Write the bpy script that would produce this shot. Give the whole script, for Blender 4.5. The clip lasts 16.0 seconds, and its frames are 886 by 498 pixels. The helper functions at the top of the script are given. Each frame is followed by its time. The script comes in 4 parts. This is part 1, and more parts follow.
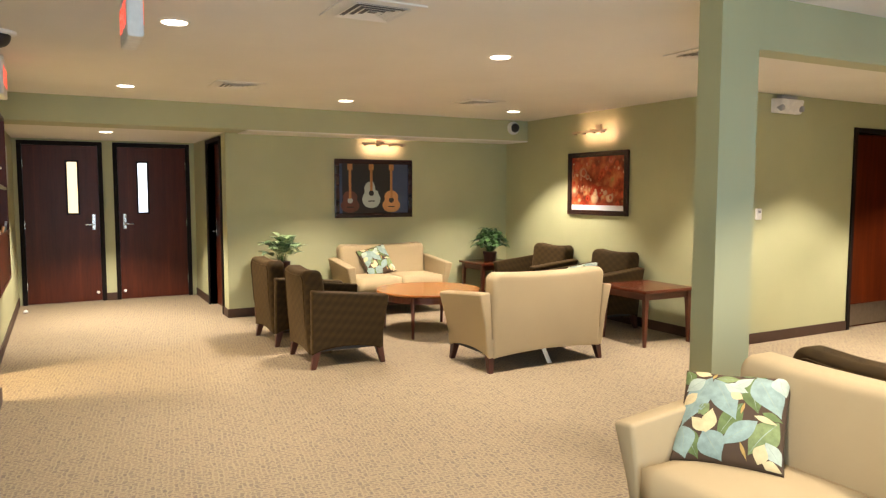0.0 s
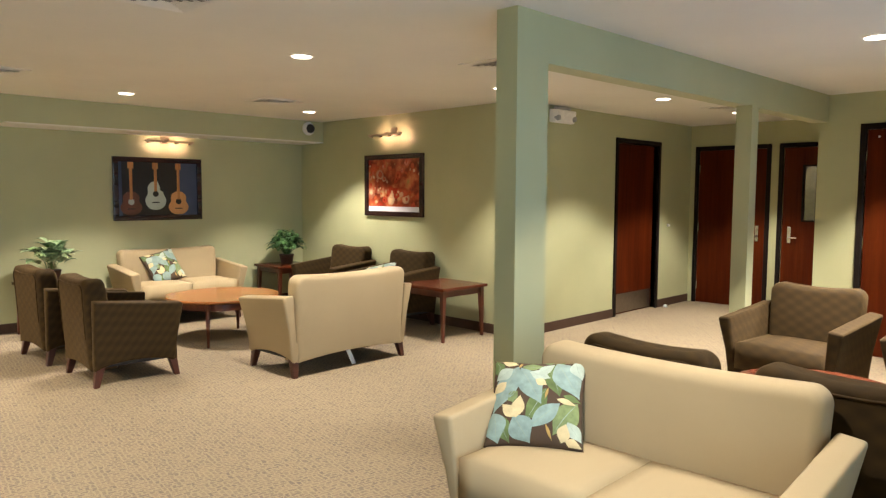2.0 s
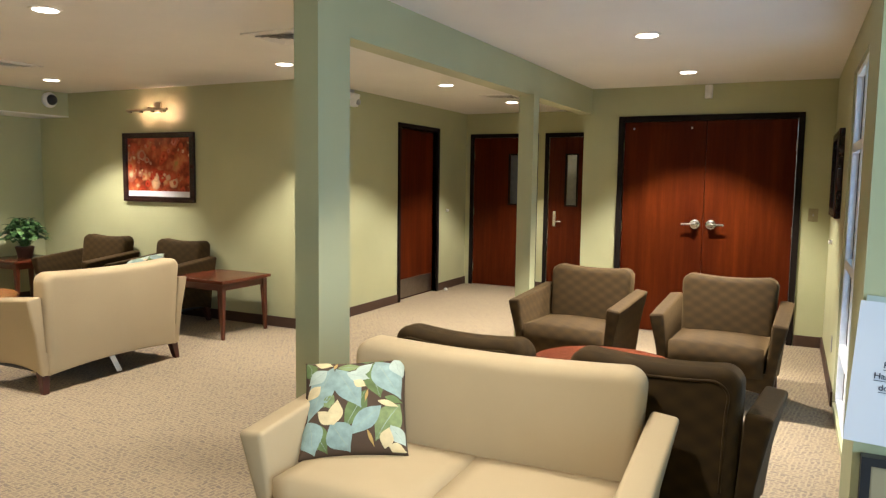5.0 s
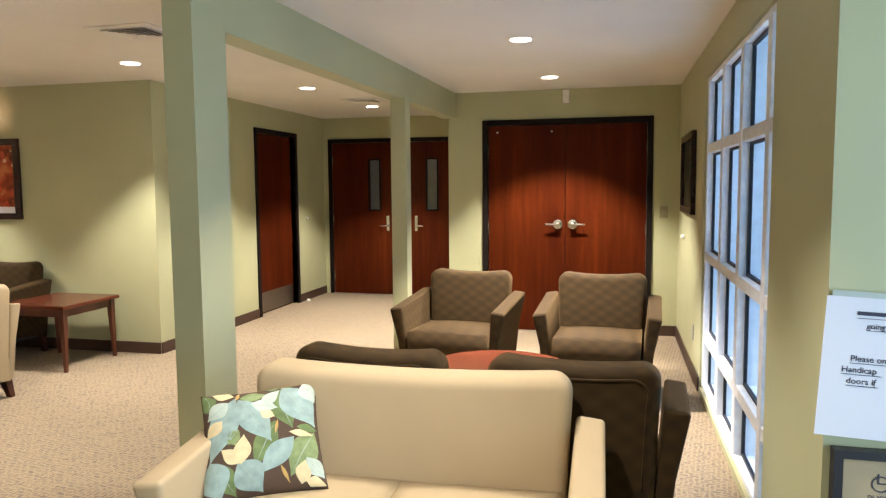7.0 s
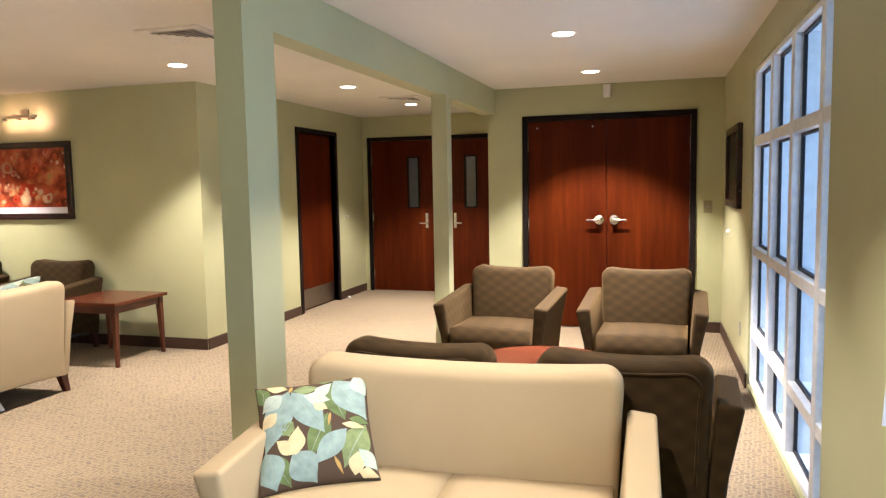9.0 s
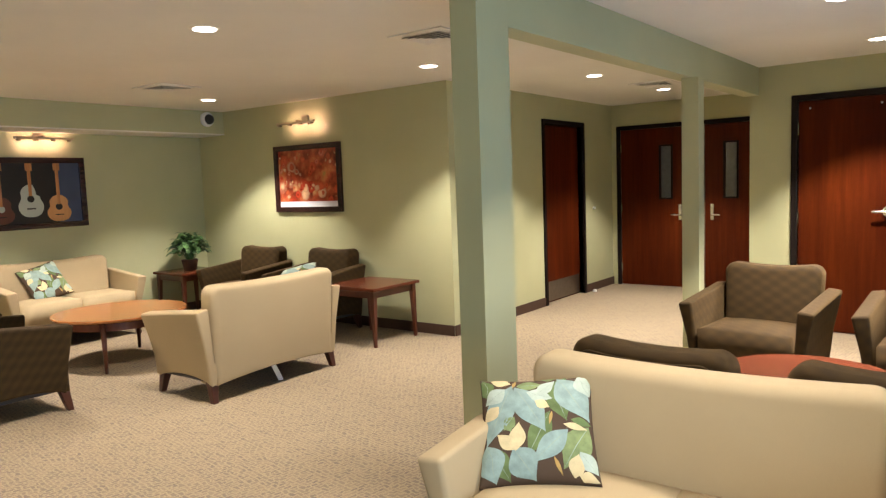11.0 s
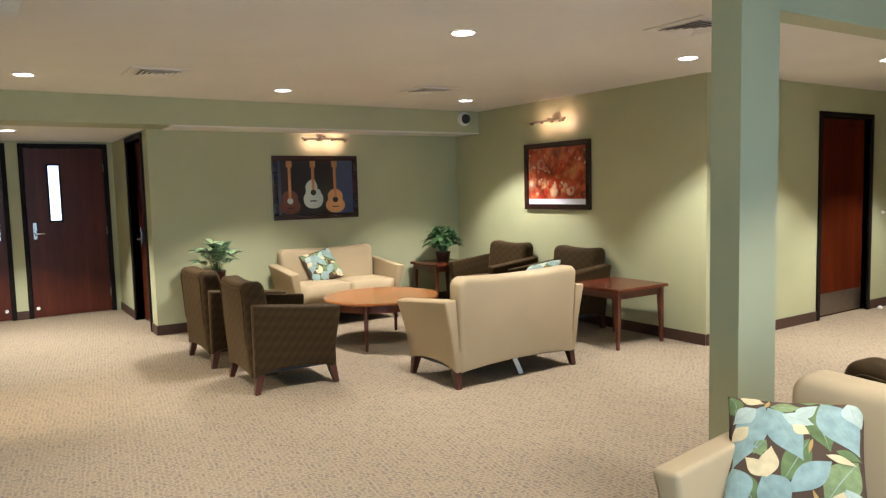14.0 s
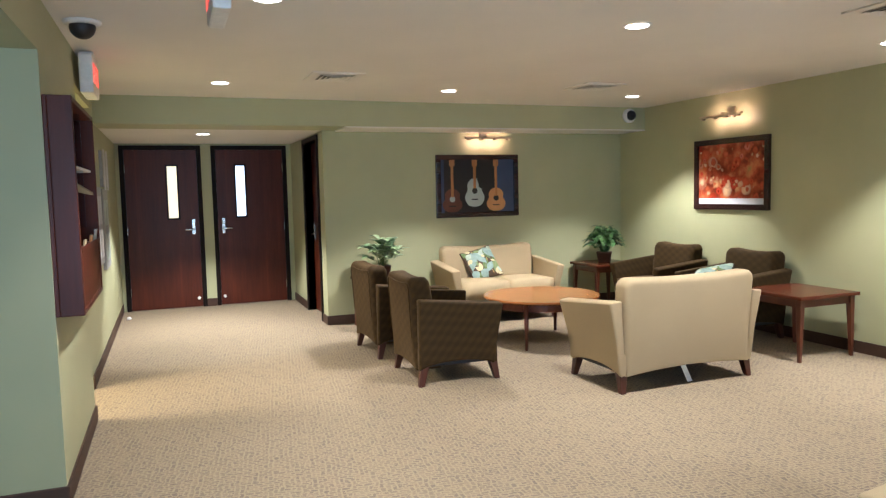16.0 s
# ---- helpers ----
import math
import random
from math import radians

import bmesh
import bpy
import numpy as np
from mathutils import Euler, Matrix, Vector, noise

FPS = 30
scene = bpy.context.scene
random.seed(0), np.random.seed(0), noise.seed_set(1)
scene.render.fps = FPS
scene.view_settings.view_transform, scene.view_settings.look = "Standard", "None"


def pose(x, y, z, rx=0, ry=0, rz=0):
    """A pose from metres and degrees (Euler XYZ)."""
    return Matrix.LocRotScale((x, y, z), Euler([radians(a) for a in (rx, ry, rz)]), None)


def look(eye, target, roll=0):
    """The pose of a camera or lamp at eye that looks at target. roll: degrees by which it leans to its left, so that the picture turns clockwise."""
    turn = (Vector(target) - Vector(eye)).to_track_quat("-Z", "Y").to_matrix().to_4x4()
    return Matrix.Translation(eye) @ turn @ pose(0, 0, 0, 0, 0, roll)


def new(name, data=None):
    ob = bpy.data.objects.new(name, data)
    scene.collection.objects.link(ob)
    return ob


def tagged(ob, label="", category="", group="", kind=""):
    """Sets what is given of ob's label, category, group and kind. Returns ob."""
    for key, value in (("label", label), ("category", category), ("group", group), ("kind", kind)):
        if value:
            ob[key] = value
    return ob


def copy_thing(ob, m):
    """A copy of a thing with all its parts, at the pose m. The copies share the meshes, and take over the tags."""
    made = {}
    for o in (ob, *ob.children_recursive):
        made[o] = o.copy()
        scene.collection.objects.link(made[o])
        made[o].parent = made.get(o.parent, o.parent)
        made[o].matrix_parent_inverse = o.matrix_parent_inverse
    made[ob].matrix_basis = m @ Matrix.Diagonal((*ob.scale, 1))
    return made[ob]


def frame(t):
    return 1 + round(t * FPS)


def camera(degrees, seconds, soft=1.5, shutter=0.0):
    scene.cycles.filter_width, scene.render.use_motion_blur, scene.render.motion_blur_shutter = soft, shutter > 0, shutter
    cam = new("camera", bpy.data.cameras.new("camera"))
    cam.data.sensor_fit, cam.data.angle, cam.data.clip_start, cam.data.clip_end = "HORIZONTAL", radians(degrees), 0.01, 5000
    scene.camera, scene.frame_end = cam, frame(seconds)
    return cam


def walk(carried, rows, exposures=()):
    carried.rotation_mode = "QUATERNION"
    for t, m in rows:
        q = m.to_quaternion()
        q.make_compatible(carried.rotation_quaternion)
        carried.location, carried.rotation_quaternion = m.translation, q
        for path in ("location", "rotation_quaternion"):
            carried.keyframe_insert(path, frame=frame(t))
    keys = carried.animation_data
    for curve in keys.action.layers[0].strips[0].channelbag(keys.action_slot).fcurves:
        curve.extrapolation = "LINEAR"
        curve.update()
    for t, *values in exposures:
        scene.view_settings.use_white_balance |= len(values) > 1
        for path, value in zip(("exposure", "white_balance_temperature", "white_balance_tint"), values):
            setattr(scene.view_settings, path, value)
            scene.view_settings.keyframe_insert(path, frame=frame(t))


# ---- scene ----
cam = camera(63.9, 16.0, soft=1.3)
PATH = [
    (0.0, (0.594, -0.517, 1.515), (-2.037, 0.904, 1.273), 0.04),
    (0.5, (0.564, -0.559, 1.510), (-1.963, 1.040, 1.274), -0.48),
    (1.0, (0.551, -0.597, 1.511), (-1.843, 1.197, 1.279), 0.37),
    (1.5, (0.537, -0.608, 1.512), (-1.724, 1.350, 1.281), 0.62),
    (2.0, (0.532, -0.613, 1.514), (-1.572, 1.513, 1.281), 0.29),
    (2.5, (0.516, -0.623, 1.509), (-1.434, 1.644, 1.271), 0.52),
    (3.0, (0.487, -0.640, 1.505), (-1.334, 1.731, 1.259), 0.40),
    (3.5, (0.448, -0.624, 1.499), (-1.259, 1.828, 1.232), 1.05),
    (4.0, (0.376, -0.572, 1.498), (-1.178, 1.979, 1.223), 0.67),
    (4.5, (0.292, -0.519, 1.504), (-1.129, 2.108, 1.218), 0.35),
    (5.0, (0.222, -0.500, 1.509), (-1.092, 2.182, 1.222), 0.79),
    (5.2, (0.183, -0.493, 1.513), (-1.046, 2.228, 1.228), 0.48),
    (7.3, (-0.094, -0.429, 1.505), (-0.779, 2.480, 1.245), -0.41),
    (7.5, (-0.101, -0.432, 1.497), (-0.786, 2.477, 1.238), -0.35),
    (8.0, (-0.107, -0.448, 1.492), (-0.774, 2.465, 1.231), -0.34),
    (8.5, (-0.113, -0.458, 1.494), (-0.798, 2.451, 1.228), -0.57),
    (9.0, (-0.121, -0.457, 1.495), (-0.967, 2.409, 1.227), -1.07),
    (9.5, (-0.117, -0.428, 1.497), (-1.177, 2.365, 1.227), -1.46),
    (10.0, (-0.098, -0.398, 1.501), (-1.430, 2.277, 1.233), -1.22),
    (10.2, (-0.090, -0.389, 1.506), (-1.540, 2.223, 1.235), -1.51),
    (12.3, (-0.009, -0.330, 1.506), (-2.127, 1.778, 1.236), -2.10),
    (12.5, (-0.007, -0.326, 1.508), (-2.176, 1.731, 1.243), -2.20),
    (13.0, (-0.011, -0.316, 1.503), (-2.293, 1.614, 1.244), -2.06),
    (13.5, (-0.024, -0.322, 1.503), (-2.417, 1.468, 1.247), -1.81),
    (14.0, (-0.043, -0.340, 1.505), (-2.540, 1.304, 1.249), -1.44),
    (14.5, (-0.056, -0.353, 1.501), (-2.645, 1.141, 1.245), -1.55),
    (15.0, (-0.063, -0.368, 1.498), (-2.730, 0.983, 1.244), -1.42),
    (15.5, (-0.065, -0.389, 1.500), (-2.797, 0.825, 1.249), -1.44),
    (16.0, (-0.084, -0.409, 1.500), (-2.875, 0.664, 1.256), -1.31),
]
EXPOSURES = [(0.0, 0.16, 6600, 13), (1.5, -0.02, 6300, 10), (3.5, -0.08, 6060, 10), (5.0, -0.09, 6080, 10), (7.5, 0.20, 6050, 15), (9.0, 0.24, 6150, 18),
             (10.2, 0.08, 6250, 16), (12.5, -0.10, 5780, 10), (14.5, -0.08, 5520, 11), (16.0, 0.02, 5380, 11)]
walk(cam, [(t, look(eye, target, roll)) for t, eye, target, roll in PATH], EXPOSURES)

SKY, CAN_W, WIN_W, ENT_W, COR_W, PIC_W = 0.085, 370, 34, 118, 165, 5.0

# ---------------------------------------------------------------- world and lights
world = bpy.data.worlds.new("sky")
scene.world = world
world.use_nodes = True
wn = world.node_tree.nodes
sky = wn.new("ShaderNodeTexSky")
sky.sky_type, sky.sun_disc = "NISHITA", False
sky.sun_elevation, sky.sun_rotation = radians(40), radians(200)
world.node_tree.links.new(sky.outputs["Color"], wn["Background"].inputs["Color"])
wn["Background"].inputs["Strength"].default_value = SKY


def spot(name, at, energy, size, blend, color, radius=0.05, target=None):
    d = bpy.data.lights.new(name, "SPOT")
    d.energy, d.spot_size, d.spot_blend, d.color, d.shadow_soft_size = energy, radians(size), blend, color, radius
    ob = new(name, d)
    ob.matrix_world = look(at, target or (at[0] + 0.0005, at[1], at[2] - 1))
    return ob


def area(name, at, target, w, h, energy, color):
    d = bpy.data.lights.new(name, "AREA")
    d.shape, d.size, d.size_y, d.energy, d.color = "RECTANGLE", w, h, energy, color
    ob = new(name, d)
    ob.matrix_world = look(at, target)
    return ob


ZC = 2.476
WARM = (1.0, 0.89, 0.75)
# place of each downlight, its share of the power and its cone
# the two at x -0.72 are unseen, added to light the near loveseat
CANS = [(-3.76, 2.30, 1.0, 100), (-6.60, 4.33, 1.05, 100), (-2.99, 6.08, 1.0, 100), (-0.69, 4.35, 2.7, 80), (-0.65, 6.05, 1.65, 100), (-3.70, 4.41, 1.0, 100),
        (-6.61, 2.20, 1.15, 100), (-6.56, 0.06, 0.65, 100), (-3.76, 0.10, 0.95, 100), (-2.91, 7.75, 1.1, 100), (-0.72, 2.62, 0.55, 100), (-0.72, 0.90, 0.62, 100)]
for cx, cy, share, cone in CANS:
    spot("downlight_lamp", (cx, cy, ZC - 0.02), CAN_W * share, cone, 0.42, WARM, 0.05)
spot("downlight_lamp", (-8.65, 0.0, 2.19), CAN_W * 1.6, 98, 0.4, WARM, 0.05)
# daylight that the window and the glazed entrance let in
area("window_daylight", (0.86, 3.4, 1.15), (-3, 3.4, 1.0), 3.0, 2.2, WIN_W, (0.62, 0.83, 1.0))
area("entrance_daylight", (2.3, -0.7, 1.2), (-3, -0.7, 1.1), 2.4, 2.1, ENT_W, (0.62, 0.82, 1.0))
# lamp of the side corridor, shining through its opening
area("corridor_lamp", (-5.8, -2.6, 2.3), (-5.8, -1.9, 0), 0.6, 0.6, COR_W, (1.0, 0.78, 0.5))

# ---------------------------------------------------------------- materials


def nodes_of(name):
    m = bpy.data.materials.new(name)
    m.use_nodes = True
    nt = m.node_tree
    return m, nt.nodes, nt.links, nt.nodes["Principled BSDF"]


def mapped(n, l, scale=(1, 1, 1), rot=(0, 0, 0), space="Object"):
    tc = n.new("ShaderNodeTexCoord")
    mp = n.new("ShaderNodeMapping")
    mp.inputs["Scale"].default_value = scale
    mp.inputs["Rotation"].default_value = rot
    l.new(tc.outputs[space], mp.inputs["Vector"])
    return mp.outputs["Vector"]


def noise_tex(n, l, vec, scale, detail=3, rough=0.55):
    t = n.new("ShaderNodeTexNoise")
    t.inputs["Scale"].default_value, t.inputs["Detail"].default_value, t.inputs["Roughness"].default_value = scale, detail, rough
    l.new(vec, t.inputs["Vector"])
    return t.outputs["Fac"]


def ramp(n, l, fac, stops):
    r = n.new("ShaderNodeValToRGB")
    e = r.color_ramp.elements
    e[0].position, e[0].color = stops[0][0], (*stops[0][1], 1)
    e[1].position, e[1].color = stops[-1][0], (*stops[-1][1], 1)
    for p, c in stops[1:-1]:
        k = e.new(p)
        k.color = (*c, 1)
    l.new(fac, r.inputs["Fac"])
    return r.outputs["Color"]


def mix(n, l, fac, a, b, mode="MIX"):
    m = n.new("ShaderNodeMix")
    m.data_type, m.blend_type = "RGBA", mode
    for sock, v in ((m.inputs["Factor"], fac), (m.inputs["A"], a), (m.inputs["B"], b)):
        if isinstance(v, (int, float)):
            sock.default_value = v
        elif isinstance(v, tuple):
            sock.default_value = (*v, 1)
        else:
            l.new(v, sock)
    return m.outputs["Result"]


def math_node(n, l, op, a, b=None, clamp=False):
    m = n.new("ShaderNodeMath")
    m.operation, m.use_clamp = op, clamp
    for i, v in enumerate((a, b)):
        if v is None:
            continue
        if isinstance(v, (int, float)):
            m.inputs[i].default_value = v
        else:
            l.new(v, m.inputs[i])
    return m.outputs[0]


def bump(n, l, b, height, strength=0.2, dist=0.002):
    k = n.new("ShaderNodeBump")
    k.inputs["Strength"].default_value, k.inputs["Distance"].default_value = strength, dist
    l.new(height, k.inputs["Height"])
    l.new(k.outputs["Normal"], b.inputs["Normal"])


def shade(c, f):
    return tuple(min(1, v * f) for v in c)


def paint(name, color, rough=0.6, spread=0.05, grain=0.12):
    m, n, l, b = nodes_of(name)
    v = mapped(n, l, space="Object")
    big = noise_tex(n, l, v, 1.3, 3)
    l.new(ramp(n, l, big, [(0.3, shade(color, 1 - spread)), (0.7, shade(color, 1 + spread))]), b.inputs["Base Color"])
    b.inputs["Roughness"].default_value = rough
    bump(n, l, b, noise_tex(n, l, v, 260, 2), grain, 0.001)
    return m


def wood(name, dark, light, rough=0.35, axis="z", scale=1.0, gloss=0.5):
    m, n, l, b = nodes_of(name)
    s = {"z": (14, 14, 0.9), "x": (0.9, 14, 14), "y": (14, 0.9, 14)}[axis]
    v = mapped(n, l, tuple(k * scale for k in s))
    g = noise_tex(n, l, v, 2.2, 6, 0.62)
    v2 = mapped(n, l, tuple(k * scale * 0.35 for k in s))
    broad = noise_tex(n, l, v2, 1.2, 2)
    f = math_node(n, l, "ADD", math_node(n, l, "MULTIPLY", g, 0.45), math_node(n, l, "MULTIPLY", broad, 0.55))
    l.new(ramp(n, l, f, [(0.32, dark), (0.55, tuple((a + c) / 2 for a, c in zip(dark, light))), (0.72, light)]), b.inputs["Base Color"])
    b.inputs["Roughness"].default_value = rough
    b.inputs["Specular IOR Level"].default_value = gloss
    bump(n, l, b, g, 0.08, 0.001)
    return m


def plain(name, color, rough=0.5, metal=0.0, spread=0.08, emit=0.0, gloss=0.5):
    m, n, l, b = nodes_of(name)
    f = noise_tex(n, l, mapped(n, l), 22, 3)
    l.new(ramp(n, l, f, [(0.3, shade(color, 1 - spread)), (0.7, shade(color, 1 + spread))]), b.inputs["Base Color"])
    b.inputs["Roughness"].default_value, b.inputs["Metallic"].default_value = rough, metal
    b.inputs["Specular IOR Level"].default_value = gloss
    if emit:
        b.inputs["Emission Color"].default_value = (*color, 1)
        b.inputs["Emission Strength"].default_value = emit
    return m


def fabric(name, color, rough=0.9, weave=900, spread=0.06, patch=3.0):
    m, n, l, b = nodes_of(name)
    v = mapped(n, l)
    big = noise_tex(n, l, v, patch, 4)
    fine = noise_tex(n, l, v, weave, 2)
    c = ramp(n, l, big, [(0.3, shade(color, 1 - spread)), (0.7, shade(color, 1 + spread))])
    c2 = mix(n, l, 0.5, c, ramp(n, l, fine, [(0.35, shade(color, 0.86)), (0.65, shade(color, 1.1))]))
    l.new(c2, b.inputs["Base Color"])
    b.inputs["Roughness"].default_value = rough
    b.inputs["Specular IOR Level"].default_value = 0.25
    bump(n, l, b, fine, 0.25, 0.001)
    return m


def diamond_fabric(name, base, mark):
    """Dark weave with rows of soft rounded lozenges."""
    m, n, l, b = nodes_of(name)
    tc = n.new("ShaderNodeTexCoord")
    sep = n.new("ShaderNodeSeparateXYZ")
    l.new(tc.outputs["Object"], sep.inputs[0])
    u = math_node(n, l, "ADD", sep.outputs["X"], math_node(n, l, "MULTIPLY", sep.outputs["Y"], 1.0))
    w = math_node(n, l, "ADD", sep.outputs["Z"], math_node(n, l, "MULTIPLY", sep.outputs["Y"], 0.55))
    k = math.pi / 0.064
    a = math_node(n, l, "SINE", math_node(n, l, "MULTIPLY", u, k))
    c = math_node(n, l, "SINE", math_node(n, l, "MULTIPLY", w, k * 1.45))
    f = math_node(n, l, "ADD", math_node(n, l, "MULTIPLY", math_node(n, l, "MULTIPLY", a, c), 0.5), 0.5)
    fine = noise_tex(n, l, tc.outputs["Object"], 700, 2)
    v = math_node(n, l, "ADD", math_node(n, l, "MULTIPLY", f, 0.75), math_node(n, l, "MULTIPLY", fine, 0.3))
    l.new(ramp(n, l, v, [(0.25, base), (0.62, tuple((p + q) / 2 for p, q in zip(base, mark))), (0.9, mark)]), b.inputs["Base Color"])
    b.inputs["Roughness"].default_value = 0.8
    b.inputs["Specular IOR Level"].default_value = 0.08
    b.inputs["Sheen Weight"].default_value = 0.12
    b.inputs["Sheen Roughness"].default_value = 0.45
    b.inputs["Sheen Tint"].default_value = (1.0, 0.66, 0.30, 1)
    bump(n, l, b, fine, 0.3, 0.001)
    return m


def carpet_mat():
    """Beige loop carpet with short taupe dashes set in a basket pattern."""
    m, n, l, b = nodes_of("carpet")
    v = mapped(n, l, (1, 1, 1), (0, 0, radians(8)))
    w1 = n.new("ShaderNodeTexNoise")
    w1.inputs["Scale"].default_value = 17
    l.new(v, w1.inputs["Vector"])
    add = n.new("ShaderNodeMix")
    add.data_type = "VECTOR"
    add.inputs["Factor"].default_value = 0.036
    l.new(v, add.inputs["A"])
    l.new(w1.outputs["Color"], add.inputs["B"])
    vv = add.outputs["Result"]
    layers = []
    for turn, bw, rh in ((0, 0.050, 0.027), (90, 0.044, 0.025)):
        mp = n.new("ShaderNodeMapping")
        mp.inputs["Rotation"].default_value = (0, 0, radians(turn))
        l.new(vv, mp.inputs["Vector"])
        br = n.new("ShaderNodeTexBrick")
        br.offset, br.squash = 0.5, 1.0
        for key, val in (("Scale", 1.0), ("Brick Width", bw), ("Row Height", rh), ("Mortar Size", 0.0068), ("Mortar Smooth", 0.6), ("Bias", 0.0)):
            br.inputs[key].default_value = val
        br.inputs["Color1"].default_value = (0.178, 0.136, 0.106, 1)
        br.inputs["Color2"].default_value = (0.282, 0.220, 0.142, 1)
        br.inputs["Mortar"].default_value = (0.342, 0.266, 0.163, 1)
        l.new(mp.outputs["Vector"], br.inputs["Vector"])
        layers.append(br)
    pick = ramp(n, l, noise_tex(n, l, v, 13, 2), [(0.49, (0, 0, 0)), (0.51, (1, 1, 1))])
    brick = mix(n, l, pick, layers[0].outputs["Color"], layers[1].outputs["Color"])
    patch = noise_tex(n, l, v, 16, 3)
    c = mix(n, l, math_node(n, l, "MULTIPLY", patch, 0.30), brick, (0.265, 0.212, 0.150))
    fine = noise_tex(n, l, v, 320, 2, 0.7)
    c = mix(n, l, 0.55, c, ramp(n, l, fine, [(0.3, (0.62, 0.62, 0.62)), (0.7, (1.0, 1.0, 1.0))]), "MULTIPLY")
    l.new(c, b.inputs["Base Color"])
    b.inputs["Roughness"].default_value = 0.95
    b.inputs["Specular IOR Level"].default_value = 0.2
    h = math_node(n, l, "ADD", math_node(n, l, "MULTIPLY", layers[0].outputs["Fac"], 0.5), fine)
    bump(n, l, b, h, 0.5, 0.004)
    return m


def glass_mat(name="glass", tint=(0.70, 0.83, 1.0)):
    m, n, l, b = nodes_of(name)
    b.inputs["Base Color"].default_value = (*tint, 1)
    b.inputs["Transmission Weight"].default_value = 1.0
    b.inputs["Roughness"].default_value = 0.0
    b.inputs["IOR"].default_value = 1.02
    return m


def leaf_mat(name, dark, light):
    m, n, l, b = nodes_of(name)
    oi = n.new("ShaderNodeNewGeometry")
    c = ramp(n, l, oi.outputs["Random Per Island"], [(0.1, dark), (0.9, light)])
    fleck = ramp(n, l, noise_tex(n, l, mapped(n, l), 38, 2), [(0.42, shade(dark, 0.8)), (0.58, light)])
    c = mix(n, l, 0.55, c, fleck)
    l.new(c, b.inputs["Base Color"])
    b.inputs["Roughness"].default_value = 0.45
    return m


M = {}
M["wall"] = paint("sage_paint", (0.420, 0.422, 0.243), 0.55)
M["ceil"] = paint("ceiling_paint", (0.75, 0.72, 0.665), 0.8, 0.03, 0.25)
M["carpet"] = carpet_mat()
M["door"] = wood("cherry_door", (0.038, 0.0058, 0.0018), (0.108, 0.0195, 0.0036), 0.30, "z", 0.9, 0.07)
M["doordark"] = wood("dark_cherry_door", (0.046, 0.0100, 0.0050), (0.108, 0.0240, 0.0085), 0.34, "z", 1.5, 0.22)
M["frame"] = plain("door_frame_paint", (0.009, 0.0055, 0.0045), 0.6, gloss=0.15)
M["base"] = plain("vinyl_base", (0.062, 0.034, 0.022), 0.55, gloss=0.3)
M["sofa"] = fabric("cream_upholstery", (0.405, 0.314, 0.182))
M["chair"] = diamond_fabric("taupe_weave", (0.0310, 0.0196, 0.0090), (0.0480, 0.0292, 0.0112))
M["leg"] = wood("walnut_leg", (0.035, 0.011, 0.007), (0.09, 0.024, 0.012), 0.35)
M["table"] = wood("cherry_top", (0.21, 0.075, 0.021), (0.41, 0.165, 0.043), 0.18, "x")
# cherry top with the weaker light on the end tables put into its colour
M["endtop"] = wood("cherry_top_shaded", (0.065, 0.016, 0.008), (0.15, 0.038, 0.016), 0.22, "x", 1.0, 0.35)
M["tableleg"] = wood("cherry_leg", (0.060, 0.015, 0.007), (0.13, 0.034, 0.013), 0.35)
M["chrome"] = plain("satin_chrome", (0.52, 0.50, 0.46), 0.25, 1.0)
M["brass"] = plain("brushed_nickel", (0.55, 0.45, 0.33), 0.3, 1.0)
M["steel"] = plain("kick_steel", (0.30, 0.26, 0.22), 0.38, 1.0)
M["white"] = plain("white_plastic", (0.78, 0.77, 0.74), 0.45)
M["switch"] = plain("beige_plastic", (0.30, 0.26, 0.15), 0.45)
M["grey"] = plain("grey_plastic", (0.33, 0.33, 0.34), 0.4)
M["gap"] = plain("vent_shade", (0.14, 0.13, 0.12), 0.6)
M["black"] = plain("black_plastic", (0.012, 0.012, 0.014), 0.45)
M["winframe"] = plain("white_window_frame", (0.80, 0.82, 0.85), 0.4)
M["gasket"] = plain("window_gasket", (0.02, 0.022, 0.03), 0.5)
M["glass"] = glass_mat()
M["lens"] = plain("can_lens", (1.0, 0.90, 0.74), 0.5, 0.0, 0.02, 9.0)
M["canrim"] = plain("can_rim", (0.80, 0.76, 0.68), 0.5)
M["bulb"] = plain("bulb", (1.0, 0.82, 0.52), 0.4, 0.0, 0.02, 8.0)
M["red"] = plain("exit_red", (1.0, 0.10, 0.06), 0.5, 0.0, 0.02, 1.4)
M["picframe"] = wood("picture_frame_wood", (0.012, 0.006, 0.006), (0.05, 0.016, 0.012), 0.25, "x")
M["case"] = wood("display_case_wood", (0.055, 0.011, 0.006), (0.120, 0.026, 0.012), 0.40, "z", 1.0, 0.25)
M["paper"] = paint("paper", (0.66, 0.66, 0.69), 0.8, 0.02, 0.05)
M["ink"] = plain("ink", (0.03, 0.03, 0.05), 0.7)
M["pot"] = plain("terracotta_pot", (0.055, 0.024, 0.014), 0.6)
M["soil"] = plain("soil", (0.02, 0.014, 0.01), 0.95)
M["leafA"] = leaf_mat("variegated_leaf", (0.05, 0.13, 0.03), (0.42, 0.55, 0.30))
M["leafB"] = leaf_mat("ivy_leaf", (0.012, 0.045, 0.012), (0.09, 0.19, 0.055))
M["brown"] = fabric("pillow_brown", (0.085, 0.055, 0.035), 0.9, 600)
M["ground"] = paint("outside_concrete", (0.55, 0.56, 0.56), 0.9, 0.1)

# ---------------------------------------------------------------- mesh helpers


